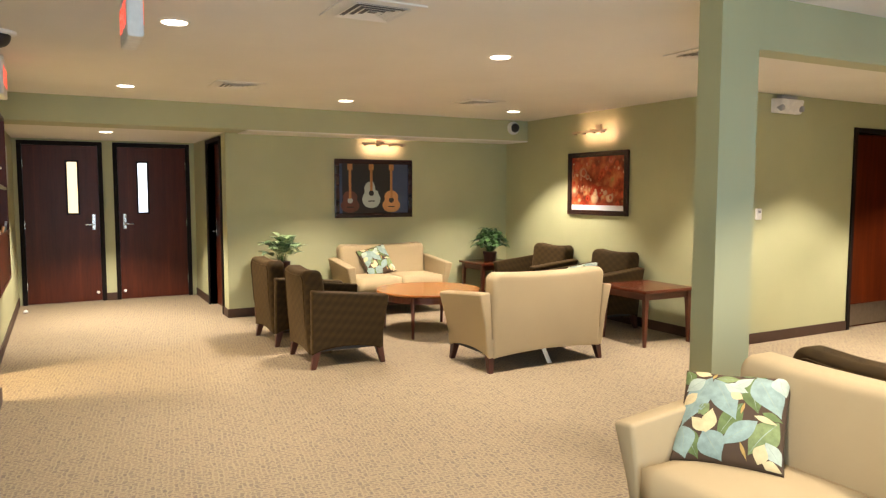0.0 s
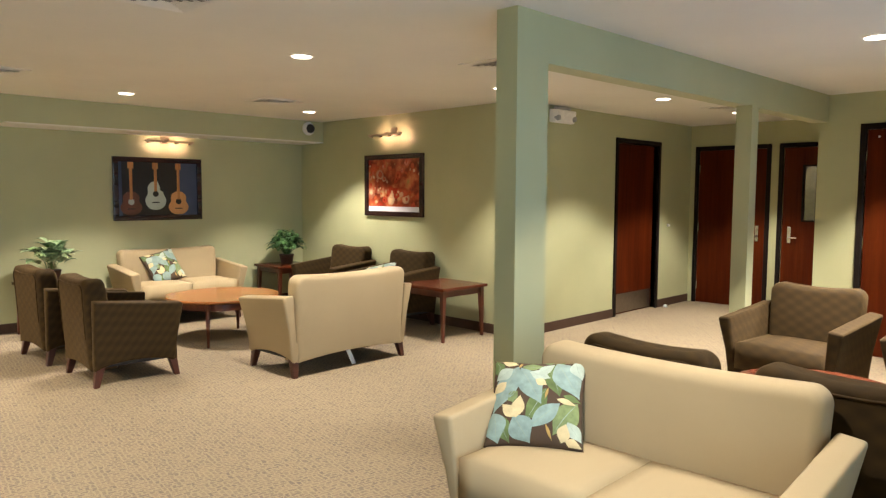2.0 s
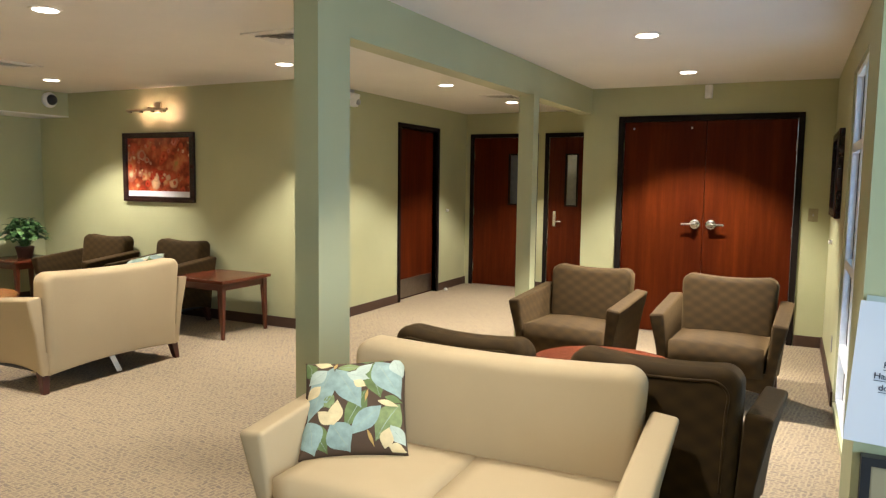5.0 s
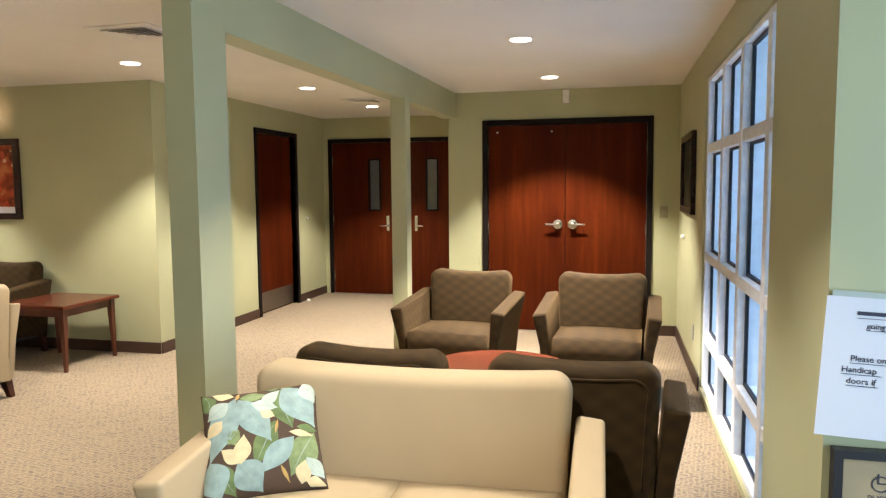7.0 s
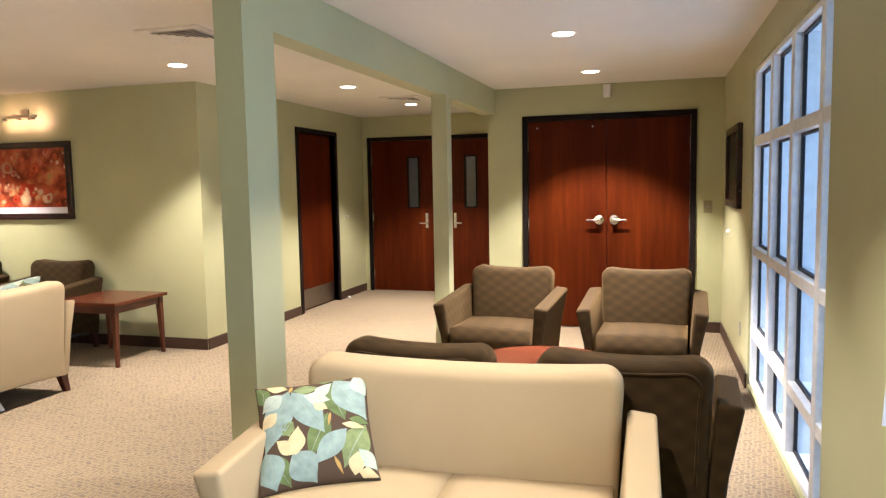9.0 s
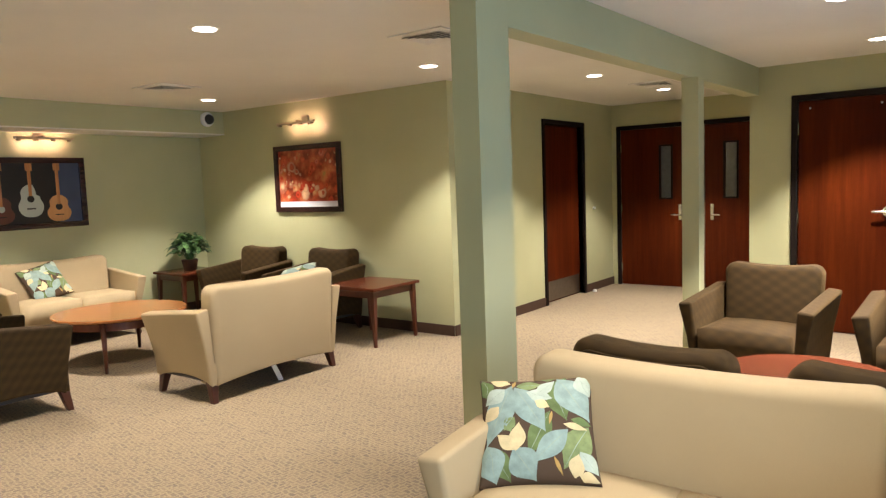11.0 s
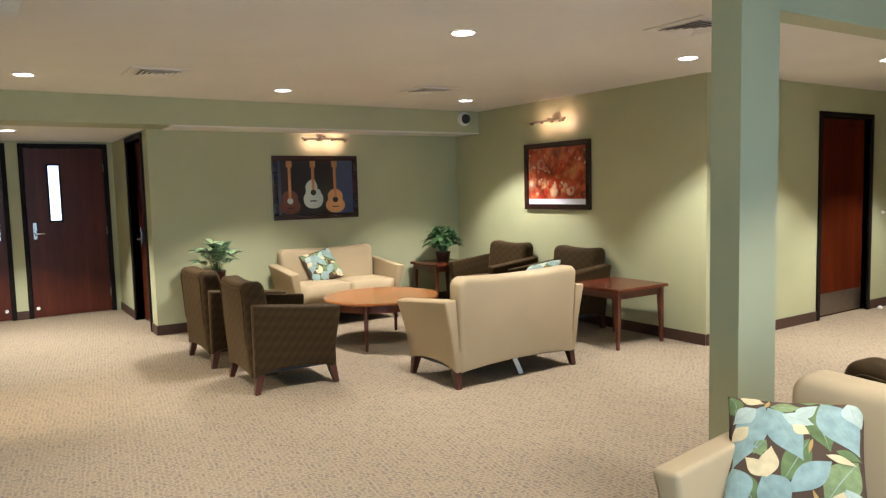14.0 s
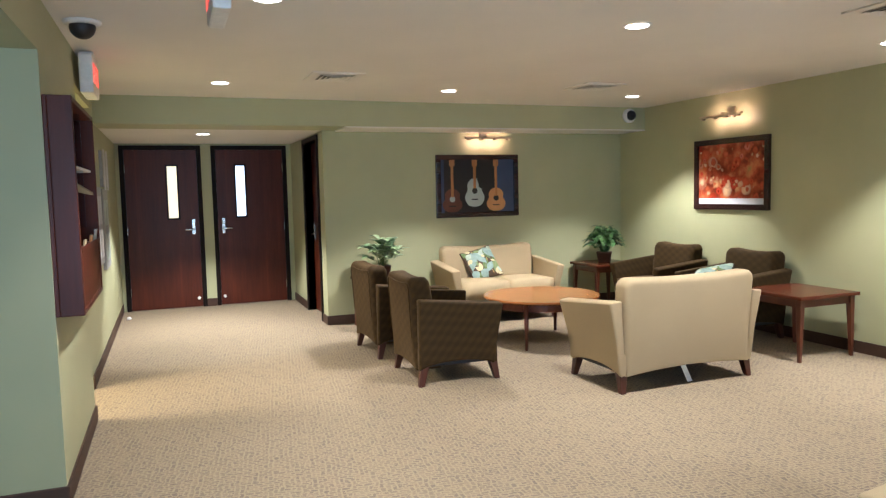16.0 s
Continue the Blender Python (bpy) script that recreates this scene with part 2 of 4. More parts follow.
def finish(name, bm, material, smooth=False):
    bmesh.ops.recalc_face_normals(bm, faces=bm.faces[:])
    me = bpy.data.meshes.new(name)
    bm.to_mesh(me)
    bm.free()
    me.materials.append(material)
    if smooth:
        for p in me.polygons:
            p.use_smooth = True
    return new(name, me)


def part(name, bm, material, parent=None, label="", smooth=False):
    ob = finish(name, bm, material, smooth)
    if parent is not None:
        ob.parent = parent
    if label:
        tagged(ob, label)
    return ob


def structure(name, bm, material, label, category, smooth=False):
    return tagged(finish(name, bm, material, smooth), label, category, kind="structure")


def thing(name, label, category, m=None, group="", kind=""):
    ob = new(name)
    ob.empty_display_size = 0.1
    if m is not None:
        ob.matrix_world = m
    return tagged(ob, label, category, group, kind)


def box(bm, x0, x1, y0, y1, z0, z1):
    vs = [bm.verts.new((x, y, z)) for z in (z0, z1) for y in (y0, y1) for x in (x0, x1)]
    for f in ((0, 2, 3, 1), (4, 5, 7, 6), (0, 1, 5, 4), (2, 6, 7, 3), (0, 4, 6, 2), (1, 3, 7, 5)):
        bm.faces.new([vs[i] for i in f])
    return vs


def bbox(x0, x1, y0, y1, z0, z1, r=0.0, seg=2):
    bm = bmesh.new()
    box(bm, x0, x1, y0, y1, z0, z1)
    if r:
        bmesh.ops.bevel(bm, geom=bm.edges[:], offset=r, segments=seg, profile=0.6, affect="EDGES")
    return bm


def hexa(bottom, top, r=0.02, seg=3):
    """A solid between two quads, with rounded edges."""
    bm = bmesh.new()
    vs = [bm.verts.new(p) for p in (*bottom, *top)]
    for f in ((3, 2, 1, 0), (4, 5, 6, 7), (0, 1, 5, 4), (1, 2, 6, 5), (2, 3, 7, 6), (3, 0, 4, 7)):
        bm.faces.new([vs[i] for i in f])
    if r:
        bmesh.ops.bevel(bm, geom=bm.edges[:], offset=r, segments=seg, profile=0.55, affect="EDGES")
    return bm


def cyl(bm, at, r0, r1, h, seg=20, axis="z"):
    rings = []
    for k, r in ((0, r0), (1, r1)):
        ring = []
        for i in range(seg):
            a = 2 * math.pi * i / seg
            u, v, w = r * math.cos(a), r * math.sin(a), h * k
            p = {"z": (u, v, w), "x": (w, u, v), "y": (u, w, v)}[axis]
            ring.append(bm.verts.new([p[j] + at[j] for j in range(3)]))
        rings.append(ring)
    for i in range(seg):
        j = (i + 1) % seg
        bm.faces.new((rings[0][i], rings[0][j], rings[1][j], rings[1][i]))
    bm.faces.new(rings[0][::-1])
    bm.faces.new(rings[1])


def lathe(profile, seg=24):
    """Turned solid from (radius, height) pairs."""
    bm = bmesh.new()
    rings = [[bm.verts.new((r * math.cos(2 * math.pi * i / seg), r * math.sin(2 * math.pi * i / seg), z)) for i in range(seg)]
             for r, z in profile]
    for a, b in zip(rings, rings[1:]):
        for i in range(seg):
            j = (i + 1) % seg
            bm.faces.new((a[i], a[j], b[j], b[i]))
    bm.faces.new(rings[0][::-1])
    bm.faces.new(rings[-1])
    return bm


def slab_y(y0, y1, x0, x1, z0, z1, holes=()):
    """A wall along x with through openings (xa, xb, za, zb)."""
    bm = bmesh.new()
    x = x0
    for a, b, za, zb in sorted(holes):
        if a > x:
            box(bm, x, a, y0, y1, z0, z1)
        if za > z0:
            box(bm, a, b, y0, y1, z0, za)
        if zb < z1:
            box(bm, a, b, y0, y1, zb, z1)
        x = b
    if x < x1:
        box(bm, x, x1, y0, y1, z0, z1)
    return bm


def slab_x(x0, x1, y0, y1, z0, z1, holes=()):
    bm = slab_y(x0, x1, y0, y1, z0, z1, holes)
    for v in bm.verts:
        v.co = (v.co.y, v.co.x, v.co.z)
    return bm


# ---------------------------------------------------------------- shell
XG, YF, YM, XW, YV = -8.06, 5.20, 6.91, 0.54, 9.05
LY, LY2, XA = -0.94, -1.03, -10.27
HI = 2.62

bm = bmesh.new()
box(bm, -10.6, 3.0, -4.2, 9.3, -0.12, 0)
structure("floor", bm, M["carpet"], "beige loop carpet with short taupe dashes", "floor")
bm = bmesh.new()
box(bm, -10.6, 3.0, -4.2, 9.3, ZC, HI)
structure("ceiling", bm, M["ceil"], "off-white painted plaster ceiling", "ceiling")

WL = ("sage green painted wall", "wall")
structure("wall_north", slab_y(YM, YM + 0.15, -1.78, 0.70, 0, ZC, [(-1.36, 0.235, 0, 2.13)]), M["wall"], *WL)
structure("wall_return", slab_x(-1.78, -1.63, YM + 0.15, YV, 0, ZC), M["wall"], *WL)
structure("wall_far_north", slab_y(YV, YV + 0.15, -4.25, -1.63, 0, ZC, [(-3.97, -3.05, 0, 2.13), (-2.83, -1.93, 0, 2.13)]), M["wall"], *WL)
structure("wall_inner_west", slab_x(-4.25, -4.10, YF + 0.15, YV, 0, ZC, [(7.10, 8.10, 0, 2.15)]), M["wall"], *WL)
structure("wall_pictures", slab_y(YF, YF + 0.15, XG - 0.15, -4.10, 0, ZC), M["wall"], *WL)
structure("wall_west", slab_x(XG - 0.15, XG, 1.236, YF, 0, ZC), M["wall"], *WL)
structure("wall_alcove_side", slab_y(1.236, 1.386, XA, XG - 0.15, 0, 2.206, [(-9.22, -8.36, 0, 2.13)]), M["wall"], *WL)
structure("wall_alcove_end", slab_x(XA - 0.15, XA, -1.03, 1.386, 0, 2.3, [(-0.93, -0.02, 0, 2.13), (0.21, 1.12, 0, 2.13)]), M["wall"], *WL)
structure("wall_south_far", slab_y(LY2 - 0.15, LY2, XA - 0.15, -6.24, 0, ZC), M["wall"], *WL)
structure("wall_south_near", slab_y(LY - 0.35, LY, -5.35, -3.90, 0, ZC), M["wall"], *WL)
structure("wall_south_header", slab_y(LY - 0.15, LY, -6.24, -5.35, 2.2, ZC), M["wall"], *WL)
structure("wall_south_beam", slab_y(LY - 0.35, LY, -3.90, 2.4, 2.2, ZC), M["wall"], *WL)
structure("wall_corridor", slab_x(-6.39, -6.24, -4.2, LY2 - 0.15, 0, ZC), M["wall"], *WL)
structure("wall_corridor_end", slab_y(-4.2, -4.05, -6.24, 3.0, 0, ZC), M["wall"], *WL)
structure("wall_corridor_side", slab_x(-5.35, -5.20, -4.05, LY - 0.35, 0, ZC), M["wall"], *WL)
structure("wall_east", slab_x(XW, XW + 0.30, 2.0, YM, 0, ZC, [(2.10, 4.93, 0.04, 2.25)]), M["wall"], *WL)
bm = hexa([(0.365, 1.20, 0), (3.0, 1.20, 0), (3.0, 2.0, 0), (0.404, 2.0, 0)], [(0.365, 1.20, ZC), (3.0, 1.20, ZC), (3.0, 2.0, ZC), (0.404, 2.0, ZC)], 0)
structure("wall_entry_pier", bm, M["wall"], "sage green pier beside the entrance", "wall")
structure("wall_entry_east", slab_x(2.4, 2.55, -4.2, 1.20, 0, ZC, [(-1.9, 0.5, 0.05, 2.2)]), M["wall"], *WL)

# dropped soffit over the picture wall and the door alcove
bm = bmesh.new()
box(bm, XG, -7.54, LY2, YF, 2.206, ZC)
structure("soffit", bm, M["wall"], "sage green dropped soffit along the wall", "soffit")
# thin pale strip along the soffit's underside, in the ceiling colour
bm = bmesh.new()
box(bm, XG + 0.002, -7.537, 1.386, YF - 0.002, 2.194, 2.2055)
structure("strip_soffit", bm, M["ceil"], "thin off-white strip under the soffit", "trim")
bm = bmesh.new()
box(bm, XA, XG, LY2, 1.386, 2.21, ZC)
structure("ceiling_alcove", bm, M["ceil"], "lowered off-white ceiling of the door alcove", "ceiling")

# columns and beam
bm = bmesh.new()
box(bm, -1.95, -1.81, 2.289, 2.556, 0, ZC)
structure("column", bm, M["wall"], "square sage green painted column", "column")
bm = bmesh.new()
box(bm, -1.825, -1.70, 5.06, 5.19, 0, 2.217)
structure("column", bm, M["wall"], "slim sage green painted column", "column")
bm = bmesh.new()
for v in box(bm, -1.95, -1.81, 2.556, YM, 2.217, ZC):
    if v.co.y > 4:
        v.co.x += 0.11
structure("beam", bm, M["wall"], "sage green boxed ceiling beam", "beam")

# baseboards
BB = []


def base_x(x0, x1, y, side):
    BB.append((x0, x1, min(y, y + side * 0.014), max(y, y + side * 0.014)))


def base_y(y0, y1, x, side):
    BB.append((min(x, x + side * 0.014), max(x, x + side * 0.014), y0, y1))


base_x(-1.78, -1.42, YM, -1)
base_x(0.295, XW, YM, -1)
base_x(-3.02, -2.86, YV, -1)
base_x(XG, -4.10, YF, -1)
base_y(YF, 7.045, -4.10, 1)
base_y(8.16, YV, -4.10, 1)
base_y(1.236, YF, XG, 1)
base_x(-8.30, XG + 0.014, 1.236, -1)
base_x(XA, -9.28, 1.236, -1)
base_y(0.03, 0.16, XA, 1)
base_x(XA, -6.24, LY2, 1)
base_x(-5.35, -3.90, LY, 1)
base_y(LY - 0.35, LY + 0.014, -3.90, 1)
base_y(LY2 - 0.15, LY2 + 0.014, -6.24, 1)
base_y(4.95, YM, XW, -1)
base_y(7.07, YV, -1.78, -1)
for x0, x1, y0, y1 in BB:
    bm = bbox(x0, x1, y0, y1, 0, 0.105, 0.003, 1)
    structure("baseboard", bm, M["base"], "dark brown vinyl baseboard", "baseboard")

# ---------------------------------------------------------------- doors


def lever_set(parent, at, side, plate=True):
    """Lever on a tall plate; door in the local xz plane, its face towards -y."""
    x, z = at
    h = part("door_handle", bbox(x - 0.022, x + 0.022, -0.012, 0.0, z - 0.10, z + 0.11, 0.004), M["chrome"], parent, "satin chrome lever handle")
    bm = bmesh.new()
    cyl(bm, (x, -0.055, z - 0.03), 0.011, 0.011, 0.05, 12, "y")
    part("spindle", bm, M["chrome"], h, smooth=True)
    part("lever", bbox(min(x, x + side * 0.11), max(x, x + side * 0.11), -0.066, -0.048, z - 0.04, z - 0.02, 0.006), M["chrome"], h, smooth=True)
    bm = bmesh.new()
    cyl(bm, (x, -0.02, z + 0.065), 0.014, 0.014, 0.012, 14, "y")
    part("lock_cylinder", bm, M["chrome"], h)
    return h


def door_frame(d, w, h):
    part("door_frame", bbox(-w / 2 - 0.055, -w / 2, -0.02, 0.10, 0, h + 0.055, 0.004, 1), M["frame"], d)
    part("door_frame", bbox(w / 2, w / 2 + 0.055, -0.02, 0.10, 0, h + 0.055, 0.004, 1), M["frame"], d)
    part("door_frame", bbox(-w / 2, w / 2, -0.02, 0.10, h, h + 0.055, 0.004, 1), M["frame"], d)


def hinges(leaf, x, h):
    for z in (0.25, h / 2, h - 0.25):
        part("hinge", bbox(x - 0.012, x + 0.012, -0.012, -0.001, z - 0.055, z + 0.055, 0.003, 1), M["chrome"], leaf)


def single_door(name, m, w, h, mat, light=None, lever=None, hinge=None, kick=False, label="", light_mat="glass", inset=0.0):
    d = thing(name, label, "door", m, kind="structure")
    door_frame(d, w, h)
    holes = [light] if light else []
    y = inset
    leaf = part("door_leaf", slab_y(y, y + 0.045, -w / 2 + 0.003, w / 2 - 0.003, 0.008, h - 0.003, holes), mat, d)
    if light:
        a, b, za, zb = light
        v = part("vision_frame", slab_y(y - 0.012, y, a - 0.022, b + 0.022, za - 0.022, zb + 0.022, [light]), M["frame"], leaf)
        part("pane", bbox(a, b, y + 0.018, y + 0.024, za, zb), M[light_mat], leaf)
    if lever:
        k = lever_set(leaf, lever[:2], lever[2])
        k.location.y = y
    if hinge:
        hinges(leaf, hinge, h)
        for o in leaf.children:
            if o.name.startswith("hinge"):
                o.location.y = y
    if kick:
        part("kick_plate", bbox(-w / 2 + 0.02, w / 2 - 0.02, y - 0.004, y - 0.001, 0.02, 0.26, 0.001, 1), M["steel"], leaf, "brushed steel kick plate")
    return d


# entrance to the alcove rooms: leaves face +x
M["paneL"] = plain("lit_pane_warm", (1.0, 0.86, 0.58), 0.5, 0.0, 0.05, 1.1)
M["paneD"] = plain("dark_pane", (0.10, 0.11, 0.125), 0.12)
M["paneR"] = plain("lit_pane_day", (0.80, 0.90, 1.0), 0.5, 0.0, 0.05, 2.0)
for cy, lx, lv, hg, lm in ((-0.475, 0.13, (0.375, 1.09, -1), -0.452, "paneL"), (0.665, -0.13, (-0.375, 1.09, 1), 0.452, "paneR")):
    d = single_door("door_1" if cy < 0 else "door_2", pose(XA, cy, 0, 0, 0, 90), 0.90, 2.13, M["doordark"],
                    (lx - 0.06, lx + 0.06, 1.22, 1.91), lv, hg, label="dark cherry door with a narrow lit pane", light_mat=lm)
    bm = bmesh.new()
    cyl(bm, (0.40 * (1 if cy < 0 else -1), -0.03, 0.12), 0.018, 0.022, 0.03, 14, "y")
    part("door_stop", bm, M["white"], d)
single_door("door_3", pose(-8.79, 1.236, 0), 0.86, 2.13, M["doordark"], None, (-0.36, 1.02, 1), None,
            label="dark cherry side door in a black frame", inset=0.09)
# single door of the inner wall: leaf faces +x
single_door("door_4", pose(-4.10, 7.60, 0, 0, 0, 90), 1.0, 2.15, M["door"], None, None, -0.5, True,
            label="cherry door with a steel kick plate", inset=0.06)
# pair of doors at the far end
for i, (cx, lx, lv, hg) in enumerate(((-3.51, 0.17, (0.36, 1.0, -1), -0.455), (-2.38, -0.13, (-0.36, 1.0, 1), 0.455))):
    single_door("door_%d" % (5 + i), pose(cx, YV, 0), 0.92, 2.13, M["door"], (lx - 0.07, lx + 0.07, 1.20, 1.88), lv, hg,
                label="cherry door with a narrow dark pane", light_mat="paneD")
# main double door
d = thing("door_7", "pair of cherry wood doors in a black frame", "door", pose(-0.5625, YM, 0), kind="structure")
door_frame(d, 1.595, 2.13)
part("meeting_stop", bbox(-0.03, 0.03, 0.0555, 0.075, 0.01, 2.12), M["frame"], d)
for s in (-1, 1):
    x0, x1 = sorted((s * 0.0015, s * 0.795))
    leaf = part("door_leaf", bbox(x0, x1, 0.01, 0.055, 0.008, 2.127, 0.003, 1), M["door"], d)
    hinges(leaf, s * 0.80, 2.13)
    if s < 0:
        for sx in (-0.70, -0.14):
            bm = bmesh.new()
            cyl(bm, (sx, 0.004, 2.06), 0.008, 0.010, 0.006, 12, "y")
            part("stud", bm, M["white"], leaf, "", True)
    x = s * 0.075
    bm = bmesh.new()
    cyl(bm, (x, -0.008, 1.115), 0.047, 0.050, 0.018, 28, "y")
    h = part("door_handle", bm, M["chrome"], leaf, "polished chrome rose and lever", True)
    bm = bmesh.new()
    cyl(bm, (x, -0.06, 1.115), 0.026, 0.032, 0.052, 24, "y")
    part("knob_neck", bm, M["chrome"], h, "", True)
    part("lever", bbox(min(x, x + s * 0.125), max(x, x + s * 0.125), -0.066, -0.050, 1.105, 1.125, 0.006), M["chrome"], h, "", True)

# ---------------------------------------------------------------- window
w = thing("window_1", "white framed window wall with three rows of panes", "window", pose(0, 0, 0), kind="structure")
WY = [2.10, 2.88, 3.55, 4.21, 4.93]
WZ = [0.04, 0.42, 1.0, 1.755, 2.25]
for y in WY:
    e = 0.04
    a, b = max(2.10, y - e), min(4.93, y + e)
    part("mullion", bbox(XW + 0.015, XW + 0.14, a, b, 0.04, 2.25, 0.004, 1), M["winframe"], w)
for z in WZ:
    a, b = max(0.04, z - 0.032), min(2.25, z + 0.032)
    for y0, y1 in zip(WY, WY[1:]):
        part("transom", bbox(XW + 0.017, XW + 0.138, y0 + 0.04, y1 - 0.04, a, b, 0.004, 1), M["winframe"], w)
for y0, y1 in zip(WY, WY[1:]):
    for z0, z1 in zip(WZ, WZ[1:]):
        g = part("gasket", slab_x(XW + 0.055, XW + 0.075, y0 + 0.04, y1 - 0.04, z0 + 0.032, z1 - 0.032,
                                  [(y0 + 0.055, y1 - 0.055, z0 + 0.047, z1 - 0.047)]), M["gasket"], w)
        p = part("pane", bbox(XW + 0.062, XW + 0.068, y0 + 0.055, y1 - 0.055, z0 + 0.047, z1 - 0.047), M["glass"], w)
        p.visible_shadow = False
w2 = thing("window_2", "glazed entrance front with white frame", "window", pose(0, 0, 0), kind="structure")
for y in (-1.9, -0.7, 0.5):
    part("mullion", bbox(2.42, 2.52, max(-1.9, y - 0.04), min(0.5, y + 0.04), 0.05, 2.2, 0.004, 1), M["winframe"], w2)
for y0, y1 in ((-1.86, -0.74), (-0.66, 0.46)):
    p = part("pane", bbox(2.46, 2.466, y0, y1, 0.05, 2.2), M["glass"], w2)
    p.visible_shadow = False
bm = bmesh.new()
box(bm, 0.84, 60, 1.9, 60, -0.3, -0.15)
box(bm, 2.56, 60, -40, 1.9, -0.3, -0.15)
structure("ground", bm, M["ground"], "pale concrete ground outside", "ground")

# ---------------------------------------------------------------- seating


def cushion(x0, x1, y0, y1, z0, z1, r=0.04, crown=0.02, n=8):
    """Seat cushion: soft rounded block with a crowned top and piped rim."""
    bm = bmesh.new()
    nx, ny = n, n
    def ease(t):
        return max(0.0, 1 - abs(2 * t - 1) ** 3.2)
    top, bot = [], []
    for j in range(ny + 1):
        for i in range(nx + 1):
            u, v = i / nx, j / ny
            x, y = x0 + (x1 - x0) * u, y0 + (y1 - y0) * v
            c = crown * ease(u) * ease(v)
            top.append(bm.verts.new((x, y, z1 + c)))
            bot.append(bm.verts.new((x, y, z0)))
    k = nx + 1
    for j in range(ny):
        for i in range(nx):
            a = j * k + i
            bm.faces.new((top[a], top[a + 1], top[a + k + 1], top[a + k]))
            bm.faces.new((bot[a + k], bot[a + k + 1], bot[a + 1], bot[a]))
    rim = [i for i in range(k)] + [j * k + nx for j in range(1, k)] + [ny * k + i for i in range(nx - 1, -1, -1)] + [j * k for j in range(ny - 1, 0, -1)]
    for a, b in zip(rim, rim[1:] + rim[:1]):
        bm.faces.new((bot[a], bot[b], top[b], top[a]))
    bm.edges.ensure_lookup_table()
    sharp = [e for e in bm.edges if len(e.link_faces) == 2 and e.calc_face_angle(0) > 0.8]
    bmesh.ops.bevel(bm, geom=sharp, offset=r, segments=4, profile=0.6, affect="EDGES")
    return bm


def back_shell(half_low, half_top, z0, z1, y_front0, y_rear0, y_front1, y_rear1, dip=0.016, rc=0.07, r=0.042):
    """Upholstered back: flares towards the top, soft rolled rim, slightly hollow top line, arched foot."""
    def half(z):
        return half_low + (half_top - half_low) * max(0.0, (z - z0) / (z1 - z0)) ** 1.5
    zs = z1 - rc
    hc = half(zs)
    right = [(half(z0 + (zs - z0) * k / 9), z0 + (zs - z0) * k / 9, 1.0 if k else 0.15) for k in range(9)]
    right += [(hc - rc + rc * math.cos(math.pi / 2 * k / 8), zs + rc * math.sin(math.pi / 2 * k / 8), 1.0) for k in range(9)]
    right += [((hc - rc) * k / 5, z1 - dip * (1 - (k / 5) ** 2), 1.0) for k in (4, 3, 2, 1)]
    outline = right + [(0.0, z1 - dip, 1.0)] + [(-x, z, w) for x, z, w in right[::-1]]
    outline += [(half_low * k / 6, z0 + 0.032 * (1 - (k / 6) ** 2), 0.15) for k in range(-5, 6)]
    n = len(outline)
    inward = []
    for i in range(n):
        (xa, za, _), (xb, zb, _) = outline[i - 1], outline[(i + 1) % n]
        ln = math.hypot(xb - xa, zb - za)
        inward.append((-(zb - za) / ln, (xb - xa) / ln))
    def face_y(z, rear):
        t = (z - z0) / (z1 - z0)
        return y_rear0 + (y_rear1 - y_rear0) * t if rear else y_front0 + (y_front1 - y_front0) * t
    def belly(x, z):
        u, t = x / half_top, min(1.0, max(0.0, (z - z0) / (z1 - z0)))
        return 0.024 * (1 - min(1.0, abs(u)) ** 4) * math.sin(math.pi * t)
    zc = (z0 + z1) / 2
    bm = bmesh.new()
    rings = []
    def ring(inset, depth, shrink, rear):
        row = []
        for (x, z, w), (nx, nz) in zip(outline, inward):
            x, z = x + nx * inset * w, z + nz * inset * w
            x, z = x * (1 - shrink), zc + (z - zc) * (1 - shrink)
            y = face_y(z, rear)
            y += 0.4 * belly(x, z) - depth * w if rear else depth * w - belly(x, z)
            row.append(bm.verts.new((x, y, z)))
        rings.append(row)
    for shrink in (0.75, 0.5, 0.25, 0.1):
        ring(r, 0.0, shrink, False)
    for k in range(6):
        q = math.pi / 2 * k / 5
        ring(r * (1 - math.sin(q)), r * (1 - math.cos(q)), 0.0, False)
    for k in range(5, -1, -1):
        q = math.pi / 2 * k / 5
        ring(r * (1 - math.sin(q)), r * (1 - math.cos(q)), 0.0, True)
    for shrink in (0.1, 0.25, 0.5, 0.75):
        ring(r, 0.0, shrink, True)
    for p, q in zip(rings, rings[1:]):
        for i in range(n):
            j = (i + 1) % n
            bm.faces.new((p[i], p[j], q[j], q[i]))
    bm.faces.new(rings[0][::-1])
    bm.faces.new(rings[-1])
    return bm


